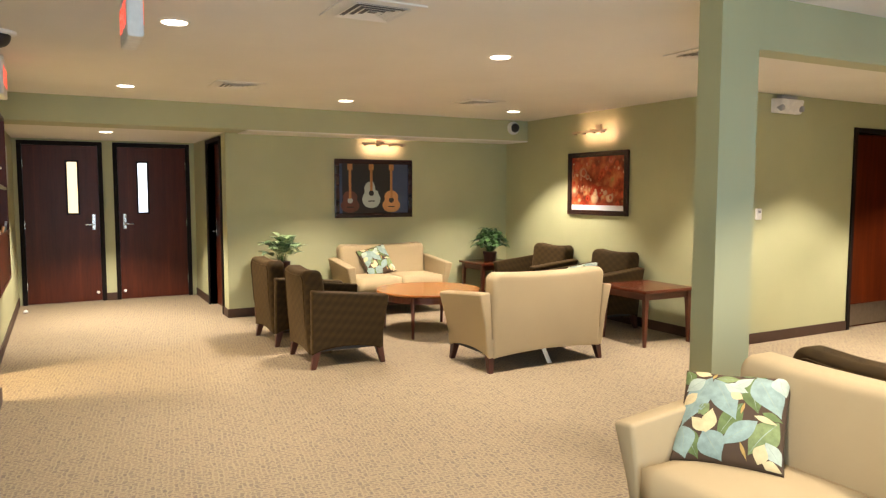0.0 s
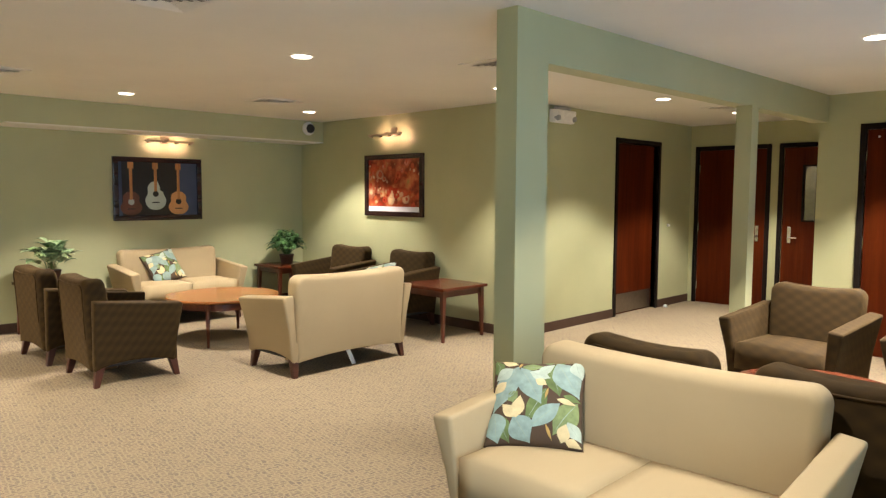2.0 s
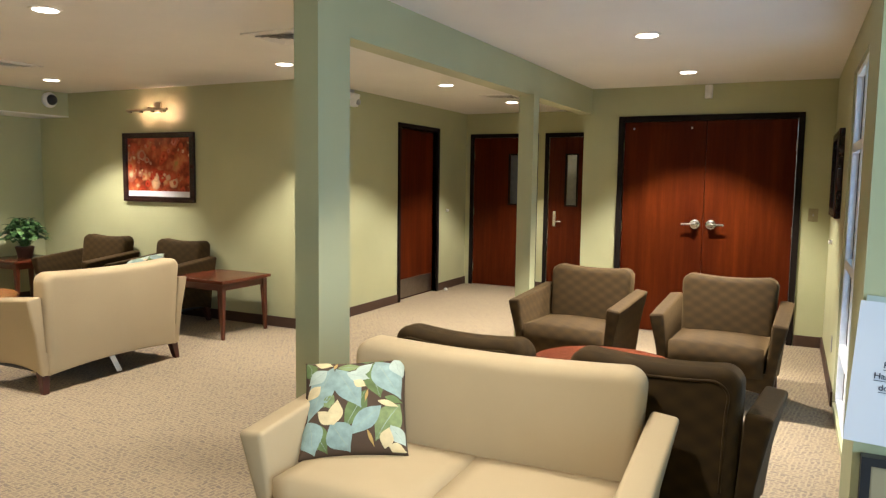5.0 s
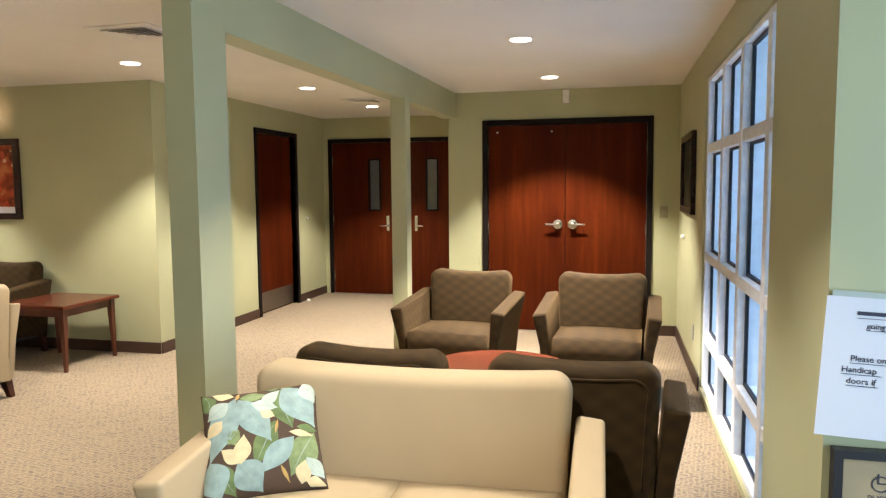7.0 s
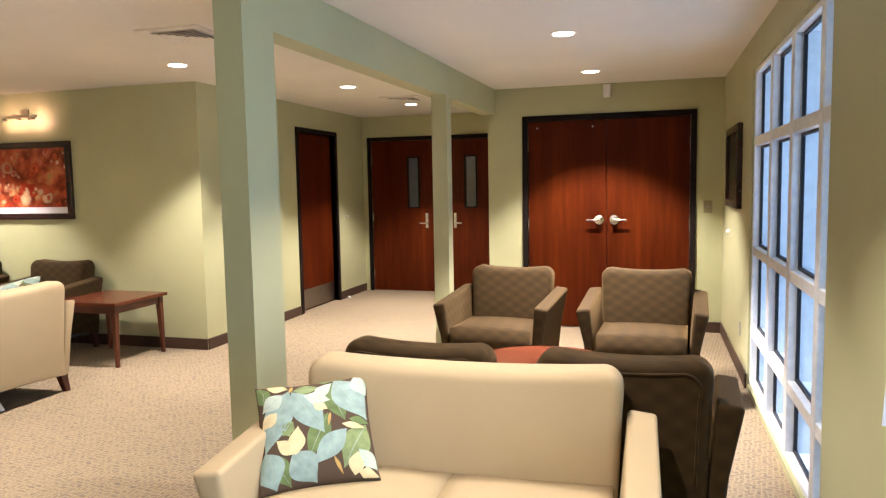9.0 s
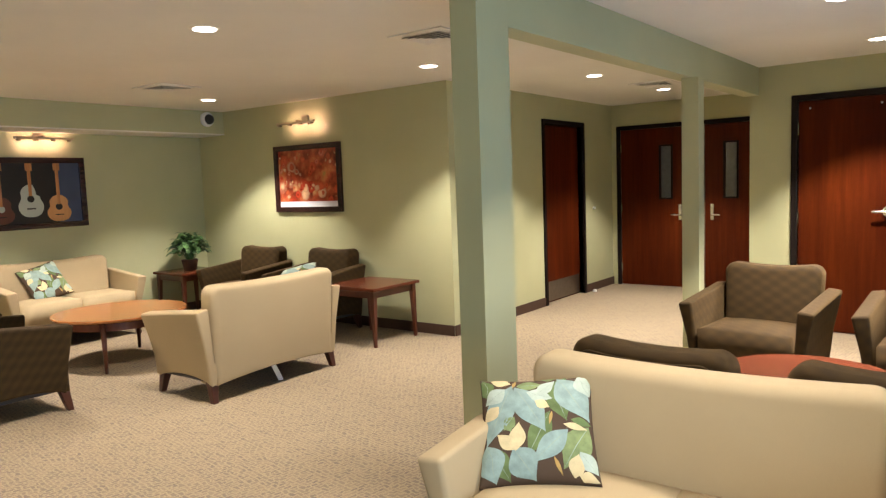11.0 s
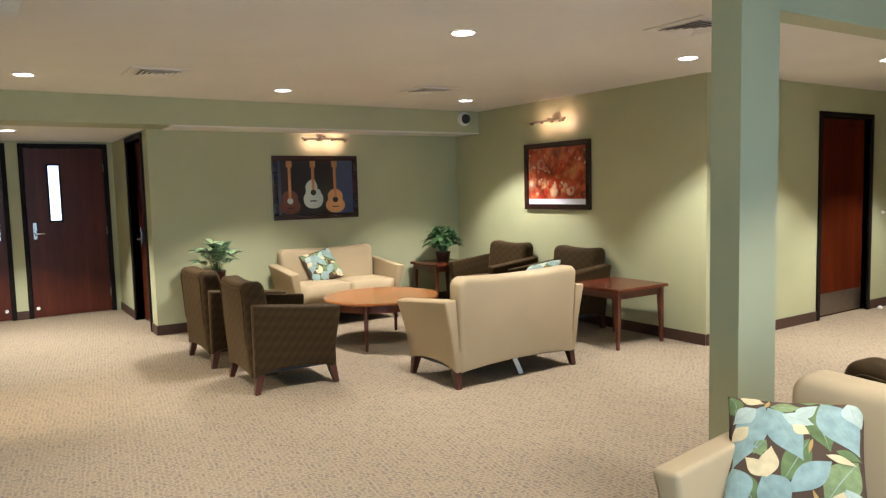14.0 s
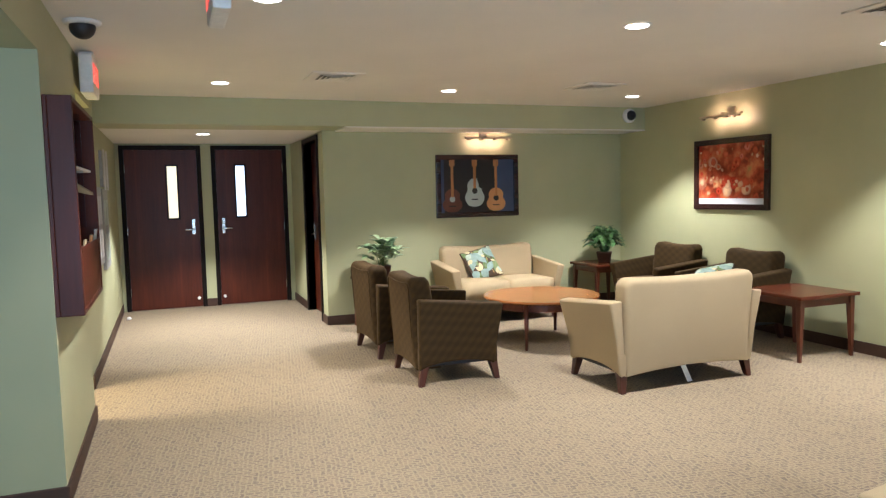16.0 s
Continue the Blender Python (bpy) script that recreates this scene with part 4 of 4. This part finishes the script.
picture_light(pose(-6.06, YF, 2.225), "brushed metal picture light with four small bulbs")
picture_light(pose(XG, 3.21, 2.125, 0, 0, 90), "brushed metal picture light with four small bulbs")
for at, tg in (((-6.20, YF - 0.165, 2.18), (-6.20, YF, 2.24)), ((-5.90, YF - 0.165, 2.18), (-5.90, YF, 2.24)),
               ((XG + 0.165, 3.10, 2.08), (XG, 3.10, 2.12)), ((XG + 0.165, 3.36, 2.08), (XG, 3.36, 2.12))):
    spot("picture_lamp", at, PIC_W, 150, 1.0, (1.0, 0.57, 0.38), 0.02, tg)


def framed(m, w, h, label, fw=0.06, depth=0.04):
    t = thing("framed_picture", label, "picture", m)
    a, b = w / 2, h / 2
    for x0, x1, z0, z1 in ((-a, a, b - fw, b), (-a, a, -b, -b + fw), (-a, -a + fw, -b + fw, b - fw), (a - fw, a, -b + fw, b - fw)):
        part("frame", bbox(x0, x1, -depth, -0.001, z0, z1, 0.008, 2), M["picframe"], t)
    return t


def art_mat(name, build):
    m, n, l, b = nodes_of(name)
    b.inputs["Roughness"].default_value = 0.25
    build(n, l, b)
    return m


def flowers(n, l, b):
    v = mapped(n, l)
    base = noise_tex(n, l, v, 6, 4)
    c = ramp(n, l, base, [(0.3, (0.10, 0.018, 0.010)), (0.5, (0.42, 0.075, 0.03)), (0.62, (0.56, 0.18, 0.06)), (0.75, (0.36, 0.22, 0.06))])
    for scale, size in ((6.5, 0.50), (10.0, 0.46), (15.0, 0.40)):
        vo = n.new("ShaderNodeTexVoronoi")
        vo.inputs["Scale"].default_value = scale
        warp = mix(n, l, 0.03, v, noise_color(n, l, v, 22))
        l.new(warp, vo.inputs["Vector"])
        sep = n.new("ShaderNodeSeparateColor")
        l.new(vo.outputs["Color"], sep.inputs[0])
        col = ramp(n, l, sep.outputs[1], [(0.0, (0.54, 0.05, 0.022)), (0.25, (0.68, 0.13, 0.05)), (0.45, (0.80, 0.24, 0.06)), (0.62, (0.84, 0.46, 0.18)), (0.8, (0.88, 0.66, 0.38)), (1.0, (0.66, 0.09, 0.05))])
        petal = ramp(n, l, vo.outputs["Distance"], [(0.0, (0.25, 0.12, 0.03)), (0.10, (0.45, 0.3, 0.2)), (0.2, (1.0, 1.0, 1.0)), (size, (0.6, 0.5, 0.5))])
        col = mix(n, l, 1.0, col, petal, "MULTIPLY")
        inside = ramp(n, l, vo.outputs["Distance"], [(size - 0.10, (1, 1, 1)), (size, (0, 0, 0))])
        keep = ramp(n, l, sep.outputs[0], [(0.35, (0, 0, 0)), (0.40, (0.9, 0.9, 0.9))])
        f = mix(n, l, 1.0, inside, keep, "MULTIPLY")
        c = mix(n, l, f, c, col)
    tone = ramp(n, l, noise_tex(n, l, v, 5, 3), [(0.35, (0.60, 0.55, 0.55)), (0.62, (1.0, 1.0, 1.0))])
    c = mix(n, l, 1.0, c, tone, "MULTIPLY")
    l.new(c, b.inputs["Base Color"])


def noise_color(n, l, vec, scale):
    t = n.new("ShaderNodeTexNoise")
    t.inputs["Scale"].default_value = scale
    l.new(vec, t.inputs["Vector"])
    return t.outputs["Color"]


M["flowers"] = art_mat("flower_print", flowers)
M["night"] = plain("poster_black", (0.012, 0.010, 0.010), 0.3)
M["blue"] = paint("poster_blue", (0.045, 0.065, 0.13), 0.3, 0.35)
M["guitar_a"] = wood("guitar_red", (0.10, 0.032, 0.020), (0.19, 0.062, 0.034), 0.3)
M["guitar_b"] = paint("guitar_pale", (0.42, 0.47, 0.42), 0.3, 0.15)
M["guitar_c"] = wood("guitar_amber", (0.46, 0.20, 0.07), (0.68, 0.36, 0.14), 0.3)
M["neck"] = wood("guitar_neck", (0.34, 0.13, 0.04), (0.66, 0.32, 0.11), 0.3, "z", 3.0)

t = framed(pose(-6.066, YF, 1.612), 1.076, 0.76, "dark framed print of red and orange flowers")
part("print", bbox(-0.48, 0.48, -0.014, -0.003, -0.26, 0.32), M["flowers"], t, "red and orange flower print")
part("mat_strip", bbox(-0.48, 0.48, -0.013, -0.003, -0.32, -0.26), M["paper"], t)

t = framed(pose(XG, 3.124, 1.553, 0, 0, 90), 1.09, 0.755, "dark framed poster of three guitars under a picture light")
part("poster", bbox(-0.485, 0.485, -0.012, -0.003, -0.318, 0.318), M["night"], t, "black poster ground")
part("panel", bbox(0.25, 0.485, -0.0135, -0.0122, -0.318, 0.318), M["blue"], t, "night blue poster panel")
part("panel", bbox(-0.485, -0.44, -0.0135, -0.0122, -0.318, 0.318), M["blue"], t, "night blue poster panel")


def guitar(cx, body, zc, semi, cut=False):
    pts = []
    for i in range(48):
        a = 2 * math.pi * i / 48
        t2 = (math.sin(a) + 1) / 2
        wdt = 0.150 - 0.042 * t2 - 0.030 * math.exp(-((t2 - 0.58) / 0.15) ** 2)
        x = wdt * math.copysign(abs(math.cos(a)) ** 0.8, math.cos(a))
        if cut and 0.66 < t2 < 0.97 and x > 0:
            x *= 0.55
        pts.append((cx + x, zc + semi * math.sin(a)))
    bm = bmesh.new()
    f = bm.faces.new([bm.verts.new((x, -0.0150, z)) for x, z in pts])
    r = bmesh.ops.extrude_face_region(bm, geom=[f])
    for v in r["geom"]:
        if isinstance(v, bmesh.types.BMVert):
            v.co.y += 0.0012
    g = part("guitar_body", bm, M[body], t)
    part("guitar_neck", bbox(cx - 0.017, cx + 0.017, -0.0168, -0.0152, zc + semi * 0.3, 0.24), M["neck"], g)
    part("headstock", bbox(cx - 0.034, cx + 0.034, -0.0168, -0.0152, 0.24, 0.316), M["neck"], g)
    bm = bmesh.new()
    cyl(bm, (cx, -0.0166, zc + semi * 0.12), 0.036, 0.036, 0.0012, 24, "y")
    part("sound_hole", bm, M["guitar_b"] if body == "guitar_a" else M["night"], g)
    part("bridge", bbox(cx - 0.045, cx + 0.045, -0.0168, -0.0152, zc - semi * 0.52, zc - semi * 0.44), M["night"], g)


guitar(-0.335, "guitar_a", -0.172, 0.140)
guitar(-0.04, "guitar_b", -0.080, 0.172, True)
guitar(0.245, "guitar_c", -0.168, 0.142)

t = framed(pose(XW, 5.88, 1.60, 0, 0, -90), 0.92, 0.66, "dark framed picture beside the window wall")
part("print", bbox(-0.40, 0.40, -0.012, -0.003, -0.27, 0.27), M["night"], t)

# ---------------------------------------------------------------- wall fixtures
t = thing("security_camera", "white dome security camera with a black lens", "camera", pose(-7.54, 4.95, 2.372, 0, 0, 90))
bm = lathe([(0.085, 0.0), (0.088, 0.03), (0.07, 0.055), (0.06, 0.06)], 28)
bm.transform(Matrix.Rotation(radians(90), 4, "X"))
part("housing", bm, M["white"], t, "", True)
bm = bmesh.new()
bmesh.ops.create_uvsphere(bm, u_segments=20, v_segments=12, radius=0.062)
bm.transform(Matrix.Translation((0, -0.055, 0)))
part("lens", bm, M["black"], t, "black glass dome", True)

t = thing("ceiling_camera", "black dome security camera on a white ring", "camera", pose(-4.52, -0.80, ZC))
part("ring", lathe([(0.085, -0.022), (0.098, -0.012), (0.098, 0.0), (0.07, 0.0)], 28), M["white"], t, "", True)
bm = bmesh.new()
bmesh.ops.create_uvsphere(bm, u_segments=20, v_segments=12, radius=0.068)
bm.transform(Matrix.Translation((0, 0, -0.03)))
part("dome", bm, M["black"], t, "black glass dome", True)


def exit_sign(m, label, faces=(-1, 1)):
    e = thing("exit_sign", label, "sign", m, "exit signs")
    part("housing", bbox(-0.15, 0.15, -0.03, 0.03, -0.205, -0.02, 0.01), M["white"], e)
    part("canopy", bbox(-0.07, 0.07, -0.03, 0.03, -0.02, 0.0, 0.004), M["white"], e)
    for s in faces:
        cu = bpy.data.curves.new("exit_text", "FONT")
        cu.body, cu.size, cu.align_x, cu.align_y, cu.extrude = "EXIT", 0.135, "CENTER", "CENTER", 0.001
        o = new("letters", cu)
        o.parent = e
        o.matrix_local = pose(0, s * 0.0315, -0.112, 90, 0, 0 if s < 0 else 180)
        o.data.materials.append(M["red"])
    return e


exit_sign(pose(-3.20, -0.175, ZC) @ Matrix.Scale(1.22, 4), "white exit sign with red letters hung from the ceiling")
exit_sign(pose(-5.50, -0.865, ZC) @ Matrix.Scale(1.38, 4), "white exit sign with red letters by the corridor", (1,))

t = thing("emergency_light", "white twin-head emergency light on the wall", "light", pose(-4.10, 5.88, 2.36, 0, 0, 90) @ Matrix.Scale(1.2, 4))
part("body", hexa([(-0.15, -0.06, -0.06), (0.15, -0.06, -0.06), (0.17, 0, -0.06), (-0.17, 0, -0.06)],
                  [(-0.14, -0.09, 0.05), (0.14, -0.09, 0.05), (0.17, 0, 0.06), (-0.17, 0, 0.06)], 0.012), M["white"], t, "", True)
for s in (-1, 1):
    bm = bmesh.new()
    cyl(bm, (s * 0.125, -0.085, -0.02), 0.024, 0.030, 0.04, 18, "y")
    part("lamp_head", bm, M["grey"], t, "", True)
part("lid", bbox(-0.10, 0.10, -0.05, -0.002, 0.06, 0.085, 0.006), M["grey"], t)

t = thing("thermostat", "small white wall thermostat", "thermostat", pose(-4.10, 5.54, 1.295, 0, 0, 90))
part("body", bbox(-0.035, 0.035, -0.025, 0, -0.055, 0.055, 0.006), M["white"], t)
part("display", bbox(-0.02, 0.02, -0.027, -0.0255, 0.012, 0.035), M["grey"], t)
t = thing("motion_sensor", "small white sensor high on the wall", "sensor", pose(-0.56, YM, 2.40))
part("body", bbox(-0.035, 0.035, -0.05, 0, -0.065, 0.065, 0.012), M["white"], t)
t = thing("light_switch", "olive beige wall switch plate beside the doors", "switch", pose(0.40, YM, 1.24))
part("plate", bbox(-0.04, 0.04, -0.008, 0, -0.06, 0.06, 0.003), M["switch"], t)
part("toggle", bbox(-0.006, 0.006, -0.018, -0.008, -0.012, 0.012, 0.002), M["grey"], t)
for m in (pose(-4.10, 8.42, 1.10, 0, 0, 90), pose(XW, 6.28, 1.04, 0, 0, -90)):
    t = thing("wall_bumper", "small round wall door bumper", "door stop", m)
    bm = bmesh.new()
    cyl(bm, (0, -0.03, 0), 0.014, 0.022, 0.03, 16, "y")
    part("bumper", bm, M["white"], t, "", True)
for x, y in ((-4.03, 8.28), (-9.62, -0.93)):
    t = thing("floor_stop", "small pale dome door stop on the carpet", "door stop", pose(x, y, 0))
    part("dome", lathe([(0.026, 0), (0.027, 0.012), (0.022, 0.026), (0.012, 0.034)], 18), M["white"], t, "", True)
t = thing("outlet", "dark electrical outlet low on the wall", "outlet", pose(XW, 5.4, 0.35, 0, 0, -90))
part("plate", bbox(-0.035, 0.035, -0.006, 0, -0.057, 0.057, 0.003), M["grey"], t)

# display case on the near wall
t = thing("display_case", "dark cherry wall rack with a brochure pocket", "display case", pose(-4.42, LY, 1.465, 0, 0, 180) @ Matrix.Scale(1.02, 4))
part("back", bbox(-0.50, 0.50, -0.02, 0, -0.52, 0.52, 0.003, 1), M["case"], t)
for x in (-0.50, 0.475):
    part("side", bbox(x, x + 0.025, -0.125, -0.02, -0.52, 0.52, 0.003, 1), M["case"], t)
for z in (-0.52, 0.495):
    part("rail", bbox(-0.475, 0.475, -0.125, -0.02, z, z + 0.025, 0.003, 1), M["case"], t)
part("shelf", bbox(-0.475, 0.475, -0.10, -0.02, 0.19, 0.204, 0.002, 1), M["white"], t, "white shelf strip")
part("pocket_front", bbox(-0.475, 0.475, -0.120, -0.105, -0.495, -0.20, 0.003, 1), M["case"], t)
part("pocket_lip", bbox(-0.475, 0.475, -0.128, -0.120, -0.225, -0.195, 0.002, 1), M["case"], t)
for x in (-0.20, 0.10):
    part("divider", bbox(x - 0.004, x + 0.004, -0.095, -0.02, 0.204, 0.495), M["glass"], t, "clear acrylic divider")
    part("divider", bbox(x - 0.004, x + 0.004, -0.095, -0.02, -0.12, 0.19), M["glass"], t, "clear acrylic divider")
part("sign_holder", hexa([(-0.16, -0.15, 0.055), (-0.02, -0.15, 0.055), (-0.02, -0.02, 0.09), (-0.16, -0.02, 0.09)],
                         [(-0.16, -0.15, 0.068), (-0.02, -0.15, 0.068), (-0.02, -0.02, 0.16), (-0.16, -0.02, 0.16)], 0.003, 1), M["sofa"], t, "small beige sign holder")
for k, (x, up, mt) in enumerate(((0.40, 0.36, "paper"), (0.31, 0.33, "guitar_b"), (0.20, 0.30, "case"), (0.10, 0.34, "guitar_c"), (-0.02, 0.31, "case"), (-0.20, 0.33, "sofa"))):
    bro = thing("brochure", "folded brochure standing in the rack pocket", "brochure", pose(-4.42 - x * 1.02, LY + 0.078 + 0.004 * (k % 2), 1.465 - 0.504, 6, 0, 180), "brochures")
    part("sheet", bbox(-0.042, 0.042, -0.006, 0.004, 0, up, 0.001, 1), M[mt], bro)

# posters on the far side of the opening
for k, (x, z, h, w_, mt) in enumerate(((-7.30, 1.25, 0.72, 0.60, "paper"), (-8.05, 1.20, 0.80, 0.6, "guitar_b"), (-8.30, 1.80, 0.36, 0.75, "paper"))):
    t = thing("notice_board", "framed notice board with pale papers on the wall", "notice board", pose(x, LY2, z, 0, 0, 180), "notice boards")
    part("board", bbox(-w_ / 2, w_ / 2, -0.03, 0, -h / 2, h / 2, 0.004, 1), M["grey"], t)
    for q in range(4):
        xx, zz = (-0.12, 0.12)[q % 2] * w_ / 0.55, (-0.17, 0.15)[q // 2] * h / 0.75
        part("sheet", bbox(xx - 0.10, xx + 0.10, -0.033, -0.0305, zz - 0.13, zz + 0.13), M[mt], t)

# notice and push plate on the entry pier
t = thing("paper_notice", "white printed paper notice taped to the pier", "notice", pose(0.345, 1.196, 0.975, 0, 3, 0))
part("sheet", bbox(0.0, 0.28, -0.004, -0.002, 0.0, 0.30), M["paper"], t)
part("tape", bbox(0.01, 0.27, -0.0032, -0.001, 0.295, 0.312), M["guitar_b"], t)


def line(text, x, z, size):
    cu = bpy.data.curves.new("line", "FONT")
    cu.body, cu.size, cu.extrude, cu.offset = text, size, 0.0003, 0.00012
    o = new("printed_line", cu)
    o.parent = t
    o.matrix_local = pose(x, -0.0046, z, 90, 0, 0)
    o.data.materials.append(M["ink"])


part("text_bar", bbox(0.060, 0.17, -0.0049, -0.0041, 0.263, 0.271), M["ink"], t)
line("going", 0.080, 0.236, 0.0165)
line("Please on", 0.055, 0.165, 0.018)
line("Handicap", 0.040, 0.141, 0.018)
line("doors if", 0.051, 0.117, 0.018)
for x, z, w_ in ((0.060, 0.256, 0.11), (0.080, 0.231, 0.044), (0.055, 0.160, 0.080), (0.040, 0.136, 0.078), (0.051, 0.112, 0.062)):
    part("underline", bbox(x, x + w_, -0.0049, -0.0041, z, z + 0.0012), M["ink"], t)

t = thing("push_plate", "beige door push plate in a black surround", "push plate", pose(0.47, 1.20, 0.86))
part("surround", slab_y(-0.03, -0.001, -0.09, 0.09, -0.09, 0.09, [(-0.072, 0.072, -0.072, 0.072)]), M["black"], t)
part("plate", bbox(-0.072, 0.072, -0.022, -0.002, -0.072, 0.072, 0.004), M["sofa"], t)
for body, z in (("PUSH", -0.018), ("TO OPEN", -0.042)):
    cu = bpy.data.curves.new("plate_text", "FONT")
    cu.body, cu.size, cu.extrude, cu.align_x = body, 0.019, 0.0003, "CENTER"
    o = new("plate_text", cu)
    o.parent = t
    o.matrix_local = pose(0, -0.0226, z, 90, 0, 0)
    o.data.materials.append(M["ink"])

bm = lathe([(0.0150, 0), (0.0175, 0), (0.0175, 0.001), (0.0150, 0.001), (0.0150, 0)], 28)
bm.transform(pose(0.002, -0.0224, 0.020, 90, 0, 0))
bmesh.ops.delete(bm, geom=[f for f in bm.faces if len(f.verts) > 4], context="FACES_ONLY")
part("wheel_sign", bm, M["ink"], t)
part("seat_sign", bbox(-0.002, 0.016, -0.0236, -0.0224, 0.020, 0.0225), M["ink"], t)
part("seat_sign", bbox(-0.004, -0.001, -0.0236, -0.0224, 0.020, 0.042), M["ink"], t)

# strap hanging under the loveseat that stands back to the room
t = thing("dust_cover_strip", "loose white strip hanging under the loveseat", "strip", pose(-4.40, 3.235, 0.0, 0, 0, -90))
part("strip", hexa([(-0.045, -0.01, 0.002), (0.0, -0.01, 0.002), (0.0, 0.0, 0.002), (-0.045, 0.0, 0.002)],
                   [(0.04, -0.01, 0.175), (0.085, -0.01, 0.175), (0.085, 0.0, 0.175), (0.04, 0.0, 0.175)], 0.002, 1), M["white"], t)
